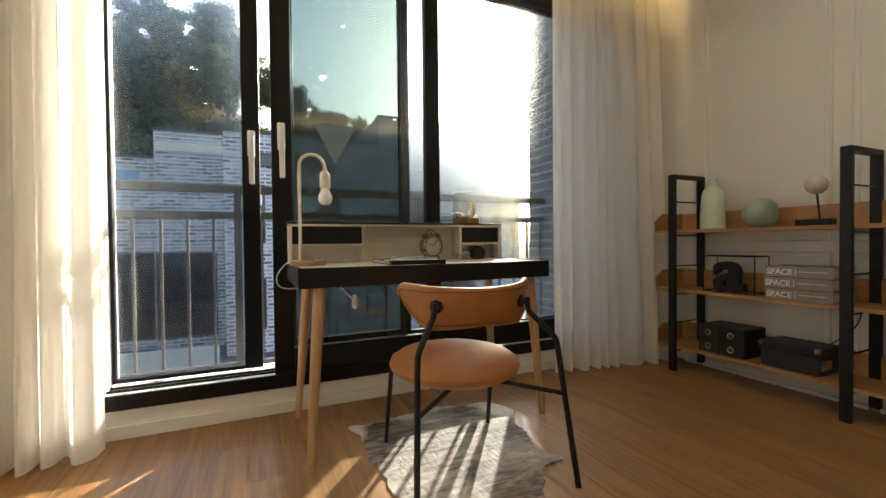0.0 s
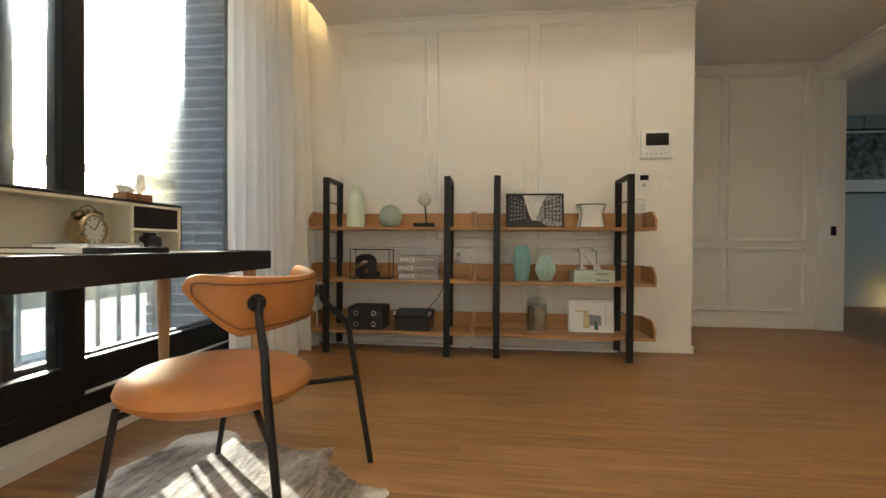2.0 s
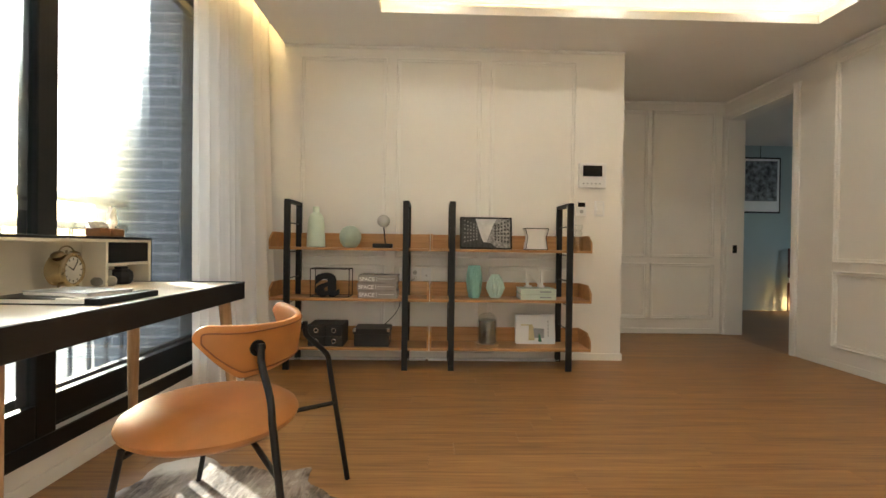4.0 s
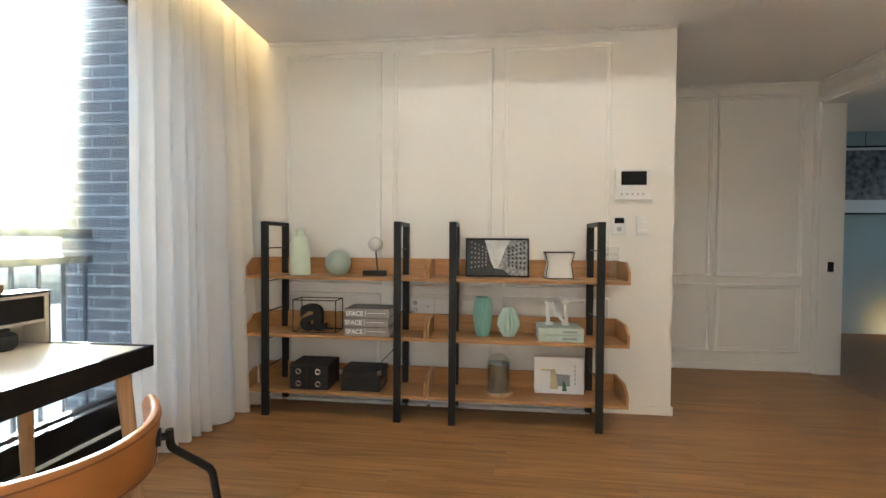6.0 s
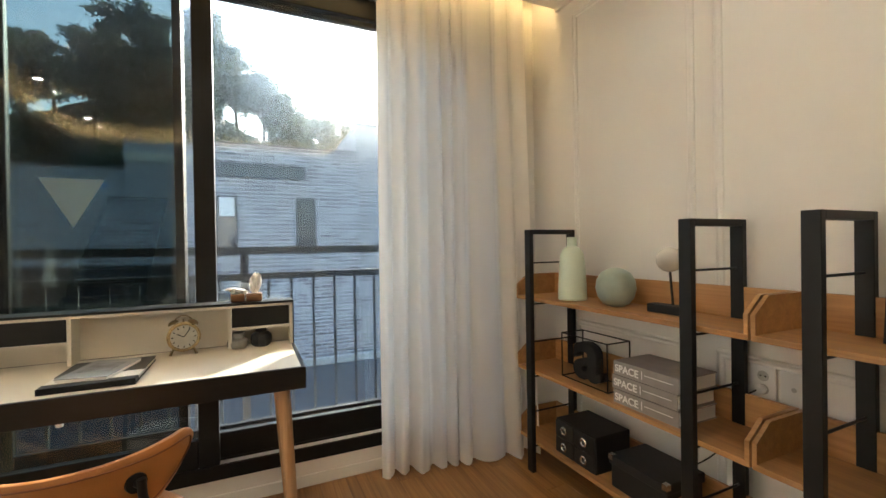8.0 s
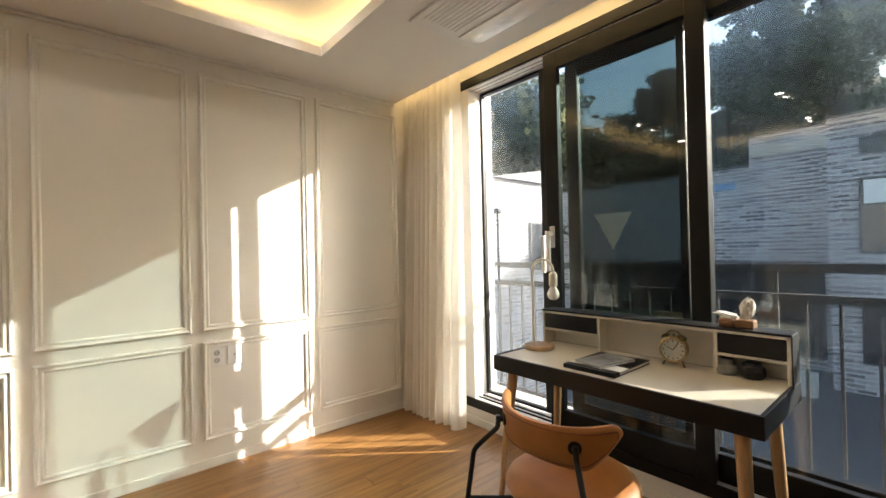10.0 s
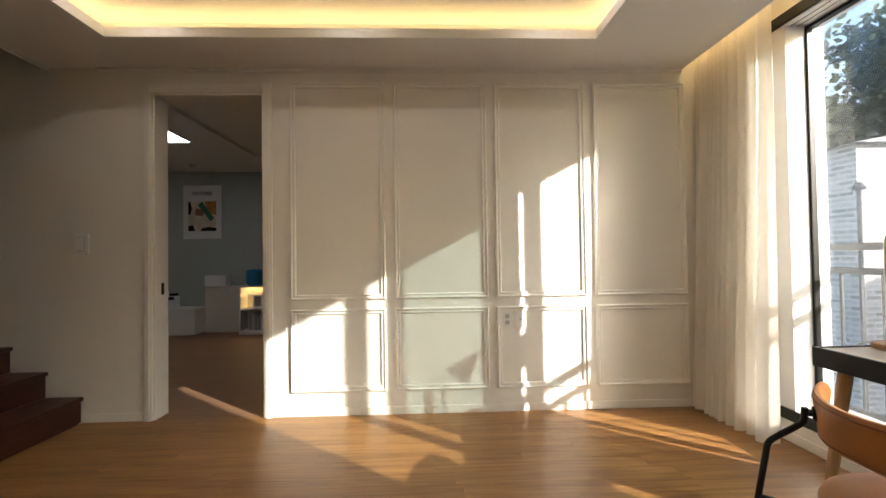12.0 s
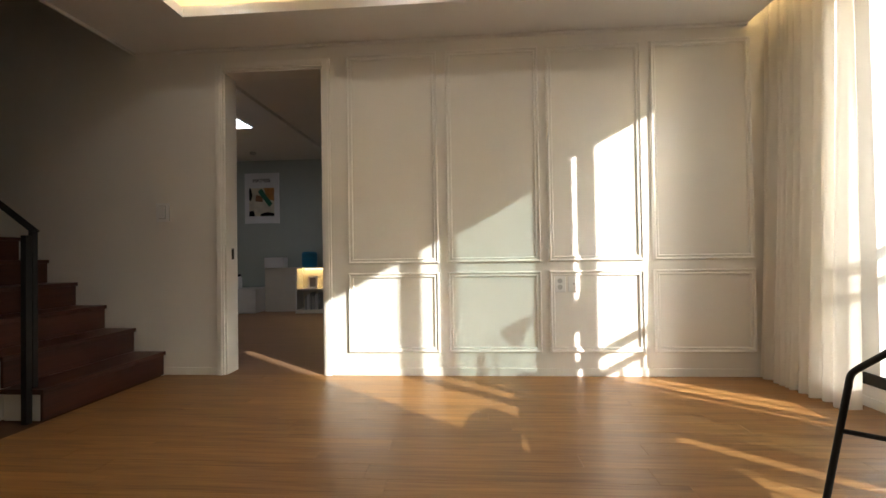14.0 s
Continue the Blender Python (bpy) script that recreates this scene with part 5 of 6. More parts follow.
ck = thing("alarm_clock", (-1.985, -0.005, DZ), "brass twin-bell alarm clock with a white dial", "clock")
def turned(profile, m, segs=32):
    bm = lathe(profile, segs)
    bmesh.ops.transform(bm, matrix=m, verts=bm.verts)
    return bm
CM = pose(-1.978, 0.025, DZ + 0.080, 90, 0, 8)
part("case", turned([(0.0, -0.042), (0.046, -0.042), (0.058, -0.032), (0.062, -0.010), (0.062, 0.016), (0.064, 0.018), (0.064, 0.026), (0.058, 0.032), (0.052, 0.032), (0.052, 0.024), (0.0, 0.024)], CM, 40), M_BRASS, ck, smooth=True)
part("dial", turned([(0.0, 0.0245), (0.0505, 0.0245), (0.0505, 0.0255), (0.0, 0.0258)], CM, 40), M_DIAL, ck, "pale dial with dark numerals")
for ang, ln in ((60, 0.030), (-35, 0.040)):
    bm = B(-0.0018, 0, 0.0265, 0.0018, ln, 0.0275)
    bmesh.ops.transform(bm, matrix=CM @ pose(0, 0, 0, 0, 0, ang), verts=bm.verts)
    part("hand_pointer", bm, M_BLACK, ck)
bm = bmesh.new()
for k in range(12):
    c = Matrix.Rotation(math.pi * k / 6, 4, "Z")
    v = bmesh.ops.create_cube(bm, size=1, matrix=CM @ c @ Matrix.Translation((0, 0.042, 0.0268)) @ Matrix.Diagonal((0.004, 0.008, 0.001, 1)))
part("hour_marks", bm, M_BLACK, ck)
KX = -1.978
for sx in (-1, 1):
    bm = lathe([(0.0, 0.015), (0.010, 0.014), (0.019, 0.009), (0.023, 0.0), (0.019, 0.001), (0.0, 0.006)], 24)
    bmesh.ops.transform(bm, matrix=pose(KX + sx * 0.036, 0.022, DZ + 0.136, 0, sx * 26, 0), verts=bm.verts)
    part("bell", bm, M_BELL, ck, "dark bronze bell", smooth=True)
    part("bell_post", tube([(KX + sx * 0.028, 0.022, DZ + 0.130), (KX + sx * 0.036, 0.022, DZ + 0.142)], 0.003, 8), M_BELL, ck)
    part("foot", tube([(KX + sx * 0.036, 0.018, DZ + 0.030), (KX + sx * 0.050, 0.010, DZ + 0.001)], 0.005, 10, radii=[0.004, 0.006]), M_BELL, ck)
arc = [(KX + 0.034 * math.cos(math.pi * k / 10), 0.022, DZ + 0.140 + 0.030 * math.sin(math.pi * k / 10)) for k in range(11)]
part("carry_loop", tube(arc, 0.0028, 8), M_BELL, ck, smooth=True)
part("hammer", tube([(KX, 0.022, DZ + 0.140), (KX, 0.022, DZ + 0.155)], 0.004, 8), M_BELL, ck)

single("stone_pot", lathe([(0.0, 0.0005), (0.036, 0.0005), (0.044, 0.010), (0.046, 0.024), (0.040, 0.038), (0.028, 0.044), (0.028, 0.066), (0.031, 0.070), (0.026, 0.070), (0.024, 0.045), (0.0, 0.040)], 36, (-1.768, 0.045, DZ)), M_STONE, "small grey stoneware pot in the hutch", "pot", smooth=True)
single("black_pot", lathe([(0.0, 0.0005), (0.034, 0.0005), (0.044, 0.012), (0.047, 0.032), (0.044, 0.054), (0.030, 0.066), (0.024, 0.068), (0.026, 0.078), (0.021, 0.078), (0.019, 0.066), (0.0, 0.06)], 10, (-1.668, 0.045, DZ)), M_BLACKPOT, "small black faceted pot in the hutch", "pot")
wb = thing("tissue_holder", (-1.73, 0.07, HZ), "small wooden block holder with crumpled white tissue", "holder")
part("block", B(-1.795, 0.04, HZ + 0.0005, -1.735, 0.105, HZ + 0.036, bevel=0.006), M_WALNUT, wb)
part("block", B(-1.730, 0.035, HZ + 0.0005, -1.660, 0.10, HZ + 0.036, bevel=0.006), M_WALNUT, wb)
def crumple(cx, cy, cz, sx, sy, sz, seed, rz):
    bm = bmesh.new()
    bmesh.ops.create_icosphere(bm, subdivisions=3, radius=1.0)
    for v in bm.verts:
        v.co *= 1 + 0.55 * noise.noise(v.co * 2.1 + Vector((seed, 0, 0))) + 0.2 * noise.noise(v.co * 5.0 + Vector((0, seed, 0)))
    bmesh.ops.transform(bm, matrix=pose(cx, cy, cz, 0, 12, rz) @ Matrix.Diagonal((sx, sy, sz, 1)), verts=bm.verts)
    return bm
part("tissue", crumple(-1.770, 0.07, HZ + 0.050, 0.045, 0.028, 0.014, 3.0, 10), M_PAPER, wb)
part("tissue", crumple(-1.690, 0.07, HZ + 0.082, 0.024, 0.016, 0.050, 7.0, 30), M_PAPER, wb)

# ---------- things on the shelves ----------
Z1, Z2, Z3 = 0.942, 0.548, 0.168
single("bottle_vase", lathe([(0.0, 0.0005), (0.066, 0.0005), (0.072, 0.006), (0.070, 0.08), (0.064, 0.19), (0.058, 0.235), (0.044, 0.262), (0.027, 0.274), (0.0245, 0.285), (0.0245, 0.300), (0.0255, 0.322), (0.020, 0.322), (0.017, 0.28), (0.0, 0.27)], 40, (-0.20, -0.415, Z1)), M_MINT, "pale mint ceramic bottle vase with a slim neck", "vase", smooth=True)
single("round_vase", lathe([(0.0, 0.0005), (0.034, 0.0005), (0.055, 0.010), (0.078, 0.040), (0.088, 0.082), (0.083, 0.120), (0.064, 0.152), (0.034, 0.170), (0.020, 0.174), (0.014, 0.168), (0.0, 0.16)], 40, (-0.185, -0.685, Z1)), M_SAGE, "round sage-green ceramic vase", "vase", smooth=True)
gl = thing("globe_lamp", (-0.18, -0.95, Z1), "small globe lamp on a black bar base", "lamp")
part("base", B(-0.205, -1.025, Z1 + 0.0005, -0.145, -0.865, Z1 + 0.036, bevel=0.006), M_STEEL_BLACK, gl)
part("stem", tube([(-0.175, -0.965, Z1 + 0.034), (-0.170, -0.950, Z1 + 0.17)], 0.005, 10), M_STEEL_BLACK, gl)
part("globe", lathe([(0.050 * math.sin(math.pi * k / 16), 0.218 - 0.050 * math.cos(math.pi * k / 16)) for k in range(17)], 32, (-0.170, -0.948, Z1)), M_GLOBE, gl, "frosted glass globe", smooth=True)

fp = thing("framed_picture", (-0.12, -1.79, Z1), "black-framed black and white city street photograph", "picture")
PM = pose(-0.135, -1.785, Z1 + 0.001, 0, 8, 0)
def tilt_part(name, bm, m, parent, label=""):
    bmesh.ops.transform(bm, matrix=PM, verts=bm.verts)
    return part(name, bm, m, parent, label)
bm = bmesh.new()
for a in ((-0.012, -0.215, 0.0, 0.004, 0.215, 0.012), (-0.012, -0.215, 0.253, 0.004, 0.215, 0.265), (-0.012, -0.215, 0.012, 0.004, -0.203, 0.253), (-0.012, 0.203, 0.012, 0.004, 0.215, 0.253)):
    box(bm, *a)
tilt_part("frame", bm, M_BLACK, fp)
tilt_part("backing", B(-0.002, -0.203, 0.012, 0.003, 0.203, 0.253), M_PRINT_SKY, fp)
def slab(pts, d, m, name="print_shape"):
    bm = bmesh.new()
    a = [bm.verts.new((-d, y, z)) for y, z in pts]
    b = [bm.verts.new((-d + 0.0008, y, z)) for y, z in pts]
    bm.faces.new(a)
    bm.faces.new(list(reversed(b)))
    for k in range(len(pts)):
        bm.faces.new((a[k], a[(k + 1) % len(pts)], b[(k + 1) % len(pts)], b[k]))
    bmesh.ops.recalc_face_normals(bm, faces=bm.faces)
    tilt_part(name, bm, m, fp)
slab([(0.203, 0.012), (0.203, 0.253), (0.085, 0.253), (0.04, 0.10), (0.02, 0.06), (0.0, 0.045), (0.0, 0.012)], 0.0032, M_PRINT_DARK)
slab([(-0.203, 0.012), (0.0, 0.012), (0.0, 0.045), (-0.03, 0.12), (-0.06, 0.20), (-0.09, 0.253), (-0.203, 0.253)], 0.0032, M_PRINT_MID)
for r in range(6):
    for c in range(5):
        f = (c + 1) / 6
        y0 = -0.045 - 0.158 * f
        z0 = 0.05 + r * 0.036 * (0.55 + 0.5 * f) + 0.03 * (1 - f)
        if z0 + 0.02 < 0.25:
            slab([(y0, z0), (y0 - 0.014, z0 - 0.003), (y0 - 0.014, z0 + 0.014), (y0, z0 + 0.016)], 0.0042, M_PRINT_DARK, "print_window")
            y1 = 0.055 + 0.148 * f
            slab([(y1, z0), (y1 - 0.010, z0 + 0.002), (y1 - 0.010, z0 + 0.014), (y1, z0 + 0.013)], 0.0042, M_PRINT_MID, "print_window")
slab([(0.06, 0.012), (-0.09, 0.012), (-0.04, 0.05), (0.01, 0.06)], 0.0040, M_PRINT_DARK)

tl = thing("table_lantern", (-0.15, -2.19, Z1), "white fabric table lantern with black wire edges", "lamp")
bm = bmesh.new()
prof = [(0.0, 0.092, 0.060), (0.03, 0.092, 0.060), (0.10, 0.078, 0.052), (0.135, 0.086, 0.055), (0.172, 0.096, 0.060)]
rg = []
for z, hy, hx in prof:
    q = []
    for k in range(28):
        a = 2 * math.pi * k / 28
        q.append(bm.verts.new((-0.15 + hx * math.copysign(abs(math.cos(a)) ** 0.5, math.cos(a)), -2.19 + hy * math.copysign(abs(math.sin(a)) ** 0.5, math.sin(a)), Z1 + 0.001 + z * (1 + 0.0))))
    rg.append(q)
for a, b in zip(rg, rg[1:]):
    for k in range(28):
        bm.faces.new((a[k], a[(k + 1) % 28], b[(k + 1) % 28], b[k]))
bm.faces.new(list(reversed(rg[0])))
part("shade", bm, M_PAPER, tl, "white fabric shade", smooth=True)
loop = lambda z, hy, hx: [(-0.15 + hx * math.copysign(abs(math.cos(2 * math.pi * k / 28)) ** 0.5, math.cos(2 * math.pi * k / 28)), -2.19 + hy * math.copysign(abs(math.sin(2 * math.pi * k / 28)) ** 0.5, math.sin(2 * math.pi * k / 28)), Z1 + z) for k in range(29)]
part("rim", tube(loop(0.174, 0.098, 0.062), 0.0035, 8), M_STEEL_BLACK, tl)
part("rim", tube(loop(0.005, 0.094, 0.062), 0.003, 8), M_STEEL_BLACK, tl)
for sy in (-1, 1):
    part("edge_wire", tube([(-0.20, -2.19 + sy * 0.088, Z1 + 0.004), (-0.198, -2.19 + sy * 0.074, Z1 + 0.10), (-0.205, -2.19 + sy * 0.094, Z1 + 0.173)], 0.0028, 8), M_STEEL_BLACK, tl)

gj = thing("glass_jar", (-0.18, -2.52, Z1), "clear glass bottle with a bulging neck", "jar")
part("body", lathe([(0.0, 0.0005), (0.046, 0.0005), (0.048, 0.006), (0.048, 0.105), (0.030, 0.118), (0.030, 0.122), (0.047, 0.135), (0.047, 0.150), (0.032, 0.165), (0.046, 0.170), (0.047, 0.21), (0.044, 0.21)], 32, (-0.18, -2.52, Z1)), M_CLEAR, gj, smooth=True)

# letter a in a wire box
wc = thing("wire_box", (-0.18, -0.54, Z2), "black wire box frame holding a black letter", "decoration")
bars = []
X0, X1, Y0, Y1, H = -0.25, -0.11, -0.692, -0.388, 0.224
for z in (Z2 + 0.004, Z2 + H):
    bars += [((X0, Y0, z), (X0, Y1, z)), ((X1, Y0, z), (X1, Y1, z)), ((X0, Y0, z), (X1, Y0, z)), ((X0, Y1, z), (X1, Y1, z))]
for x in (X0, X1):
    for y in (Y0, Y1):
        bars.append(((x, y, Z2 + 0.004), (x, y, Z2 + H)))
for a, b in bars:
    part("wire", tube([a, b], 0.0035, 6), M_STEEL_BLACK, wc)
lt = text_mesh("a", 0.365, 0.024, Matrix.Translation((-0.175, -0.503, Z2 + 0.012)) @ FACE_W, "letter_a", M_BLACKPOT, None, bold=0.009)
bm = bmesh.new()
bm.from_mesh(lt.data)
bmesh.ops.remove_doubles(bm, verts=bm.verts, dist=1e-5)
for v in bm.verts:
    v.co.y = -0.503 + (v.co.y + 0.503) * 1.16
bm.to_mesh(lt.data)
bm.free()
tagged(lt, "bold black lower-case letter ornament", "letter")
for k in range(3):
    b = thing("book", (-0.19, -0.92, Z2 + k * 0.061), "thick grey book with white lettering on its spine", "book", "stacked grey books")
    dy = (0.0, 0.006, -0.002)[k]
    z = Z2 + 0.0005 + k * 0.061
    part("pages", B(-0.285, -1.072 + dy, z + 0.005, -0.085, -0.775 + dy, z + 0.053), M_PAPER, b)
    for zz in (z, z + 0.053):
        part("cover", B(-0.292, -1.075 + dy, zz, -0.08, -0.770 + dy, zz + 0.005, bevel=0.001), M_BOOK_TAUPE, b)
    part("spine", B(-0.296, -1.075 + dy, z, -0.2925, -0.770 + dy, z + 0.058, bevel=0.001), M_BOOK_TAUPE, b)
    text_mesh("SPACE", 0.042, 0.0006, Matrix.Translation((-0.2968, -0.838 + dy, z + 0.014)) @ FACE_W, "lettering", M_PAPER, b, bold=0.0009)
    part("title_bar", B(-0.2972, -1.05 + dy, z + 0.030, -0.2962, -0.925 + dy, z + 0.033), M_PAPER, b)
    part("title_bar", B(-0.2972, -0.915 + dy, z + 0.012, -0.2962, -0.912 + dy, z + 0.046), M_PAPER, b)

single("ribbed_vase", lathe([(0.0, 0.0005), (0.040, 0.0005), (0.043, 0.004), (0.056, 0.06), (0.064, 0.13), (0.062, 0.19), (0.050, 0.250), (0.046, 0.262), (0.042, 0.255), (0.0, 0.24)], 40, (-0.165, -1.69, Z2), ribs=1, rib_depth=0.028), M_TEAL, "tall ribbed teal ceramic vase", "vase")
bm = bmesh.new()
FAC = 15
hs = [(0.040, 0.0005), (0.060, 0.035), (0.078, 0.080), (0.070, 0.120), (0.046, 0.168), (0.032, 0.190), (0.026, 0.190)]
rgs = []
for j, (r, h) in enumerate(hs):
    rgs.append([bm.verts.new((-0.155 + r * (1.0 if k % 2 else 0.86) * math.cos(math.pi * k / FAC), -1.865 + r * (1.0 if k % 2 else 0.86) * math.sin(math.pi * k / FAC), Z2 + h)) for k in range(2 * FAC)])
for a, b in zip(rgs, rgs[1:]):
    for k in range(2 * FAC):
        k2 = (k + 1) % (2 * FAC)
        bm.faces.new((a[k], a[k2], b[k2]))
        bm.faces.new((a[k], b[k2], b[k]))
bm.faces.new(list(reversed(rgs[0])))
bm.faces.new(rgs[-1])
single("faceted_vase", bm, M_TEAL_PALE, "pale aqua faceted ceramic vase", "vase")
for k in range(2):
    b = thing("book", (-0.18, -2.19, Z2 + k * 0.045), "pale green hardback book lying flat", "book", "pale green books")
    z = Z2 + 0.0005 + k * 0.044
    part("pages", B(-0.275, -2.325, z + 0.004, -0.085, -2.055, z + 0.038), M_PAPER, b)
    for zz in (z, z + 0.038):
        part("cover", B(-0.28, -2.33, zz, -0.08, -2.05, zz + 0.004, bevel=0.001), M_BOOK_GREEN, b)
    part("spine", B(-0.284, -2.33, z, -0.2805, -2.05, z + 0.042, bevel=0.001), M_BOOK_GREEN, b)
    part("title_bar", B(-0.2852, -2.29, z + 0.014, -0.2842, -2.20, z + 0.026), M_BOOK_GREY, b)
ln = text_mesh("N", 0.215, 0.016, Matrix.Translation((-0.18, -2.18, Z2 + 0.090)) @ FACE_W, "letter_n", M_PAPER, None)
tagged(ln, "cream wooden capital letter standing on books", "letter")
bm = bmesh.new()
bm.from_mesh(ln.data)
for y in (-2.128, -2.232):
    for z in (Z2 + 0.0892, Z2 + 0.226):
        box(bm, -0.198, y - 0.026, z, -0.162, y + 0.026, z + 0.018, bevel=0.002)
bm.to_mesh(ln.data)
bm.free()

bx = thing("drawer_box", (-0.18, -0.52, Z3), "black storage box with four small drawers and ring pulls", "box")
part("body", B(-0.290, -0.657, Z3 + 0.0005, -0.075, -0.383, Z3 + 0.172, bevel=0.004), M_BOX, bx)
for j in range(2):
    for k in range(2):
        y0, z0 = -0.652 + k * 0.137, Z3 + 0.005 + j * 0.083
        d = part("drawer", B(-0.298, y0, z0, -0.2905, y0 + 0.127, z0 + 0.077, bevel=0.003), M_BOX_FRONT, bx)
        pts = [(-0.301, y0 + 0.064 + 0.016 * math.cos(2 * math.pi * q / 20), z0 + 0.039 + 0.016 * math.sin(2 * math.pi * q / 20)) for q in range(21)]
        part("ring_pull", tube(pts, 0.005, 8), M_CHROME, d, "metal ring pull", smooth=True)
b2 = thing("lidded_box", (-0.18, -0.876, Z3), "black storage box with a lid and metal corners", "box")
part("body", B(-0.285, -1.012, Z3 + 0.0005, -0.075, -0.742, Z3 + 0.098, bevel=0.004), M_BOX, b2)
part("lid", B(-0.292, -1.019, Z3 + 0.099, -0.068, -0.735, Z3 + 0.140, bevel=0.005), M_BOX, b2)
for y in (-1.020, -0.7565):
    part("corner", B(-0.2945, y, Z3 + 0.118, -0.270, y + 0.0225, Z3 + 0.1415, bevel=0.001), M_CHROME, b2)
part("label_holder", B(-0.27, -1.0165, Z3 + 0.03, -0.17, -1.0125, Z3 + 0.08), M_CHROME, b2)

cl = thing("glass_dome", (-0.18, -1.80, Z3), "glass dome on a round wooden base over a marbled cylinder", "dome")
part("base", lathe([(0.0, 0.0005), (0.092, 0.0005), (0.096, 0.004), (0.096, 0.014), (0.091, 0.018), (0.0, 0.018)], 40, (-0.18, -1.80, Z3)), M_LEG_WOOD, cl, smooth=True)
part("dome", lathe([(0.079, 0.019), (0.079, 0.19), (0.073, 0.222), (0.056, 0.246), (0.030, 0.260), (0.0, 0.263)], 40, (-0.18, -1.80, Z3)), M_CLEAR, cl, "clear glass dome", smooth=True)
part("cylinder", lathe([(0.0, 0.019), (0.068, 0.019), (0.070, 0.028), (0.070, 0.190), (0.072, 0.193), (0.072, 0.202), (0.066, 0.203), (0.0, 0.200)], 36, (-0.18, -1.80, Z3)), M_MARBLED, cl, "silver and blue marbled cylinder", smooth=True)

wb = thing("large_book", (-0.12, -2.2, Z3), "large white book with a pale drawing, leaning upright", "book")
PM = pose(-0.150, -2.205, Z3 + 0.001, 0, 6, 0)
tilt_part("pages", B(0.004, -0.155, 0.003, 0.044, 0.155, 0.235), M_PAPER, wb)
tilt_part("cover", B(0.0, -0.162, 0.0, 0.004, 0.162, 0.240, bevel=0.001), M_WHITE_PVC, wb)
tilt_part("cover", B(0.044, -0.162, 0.0, 0.048, 0.162, 0.240, bevel=0.001), M_WHITE_PVC, wb)
fp = wb
slab([(0.06, 0.03), (0.01, 0.03), (0.0, 0.10), (0.03, 0.165), (0.055, 0.15)], 0.0016, M_ART_OCHRE, "cover_drawing")
slab([(0.12, 0.150), (0.03, 0.150), (0.03, 0.158), (0.12, 0.160)], 0.0028, M_ART_OCHRE, "cover_drawing")
slab([(0.01, 0.05), (-0.07, 0.05), (-0.07, 0.125), (0.02, 0.13)], 0.0024, M_BOOK_GREY, "cover_drawing")
slab([(-0.02, 0.02), (-0.05, 0.02), (-0.04, 0.07), (-0.025, 0.09)], 0.0036, M_ART_GREEN, "cover_drawing")
for k in range(5):
    slab([(-0.100, 0.06 + 0.028 * k), (-0.108, 0.06 + 0.028 * k), (-0.108, 0.080 + 0.028 * k), (-0.100, 0.080 + 0.028 * k)], 0.0016, M_GREY, "cover_bar")
single("cable", tube(smooth_path([(-0.046, -1.198, 0.690), (-0.035, -1.10, 0.60), (-0.032, -1.06, 0.42), (-0.034, -0.92, 0.27), (-0.05, -0.80, 0.19), (-0.06, -0.70, 0.17)], 5), 0.003, 8), M_BLACK, "thin black cable behind the shelf", "cable", smooth=True)
single("cable_duct", B(-0.060, -1.30, 0.0005, -0.030, -0.12, 0.022, bevel=0.004), M_WHITE_PVC, "white cable duct on the floor under the shelf", "cable duct")
single("cable_duct", B(-0.060, -2.43, 0.0005, -0.030, -1.32, 0.022, bevel=0.004), M_WHITE_PVC, "white cable duct on the floor under the shelf", "cable duct")


# ---------- outside ----------
GROUND = -4.8
single("ground", B(-400, 0.42, GROUND - 1, 400, 500, GROUND), M_ASPHALT, "dark asphalt street and yard", "ground", kind="structure")
single("balcony_slab", B(-5.2, 0.42, -0.25, 0.6, 0.95, 0.06, bevel=0.01), M_CONCRETE, "narrow concrete balcony ledge outside the window", "balcony", kind="structure")
# balcony railing
br = thing("balcony_railing", (-2.5, 0.78, 0.06), "dark grey steel balcony railing", "railing")
part("top_rail", B(-5.2, 0.755, 1.195, -0.62, 0.805, 1.245, bevel=0.003), M_RAIL, br)
part("middle_rail", B(-5.2, 0.760, 1.035, -0.62, 0.800, 1.080, bevel=0.003), M_RAIL, br)
part("bottom_rail", B(-5.2, 0.765, 0.105, -0.62, 0.795, 0.135, bevel=0.002), M_RAIL, br)
k = 0
x = -0.648
while x > -5.15:
    wide = 0.022 if k % 9 == 8 else 0.0075
    part("post" if k % 9 == 8 else "baluster", B(x - wide, 0.772, 0.061 if k % 9 == 8 else 0.135, x + wide, 0.788, 1.195 if k % 9 == 8 else 1.035), M_RAIL, br)
    x -= 0.137
    k += 1

# flank of our own building: mortar core with single bricks
pier = single("pier", B(-0.593, 0.42, GROUND, 0.4, 1.0, 6.0), M_MORTAR, "blue-grey brick flank wall beside the balcony", "wall", kind="structure")
pier2 = single("pier", B(-5.4, 0.42, GROUND, -4.256, 0.98, 6.0), M_MORTAR, "sunlit grey brick flank wall beside the balcony", "wall", kind="structure")

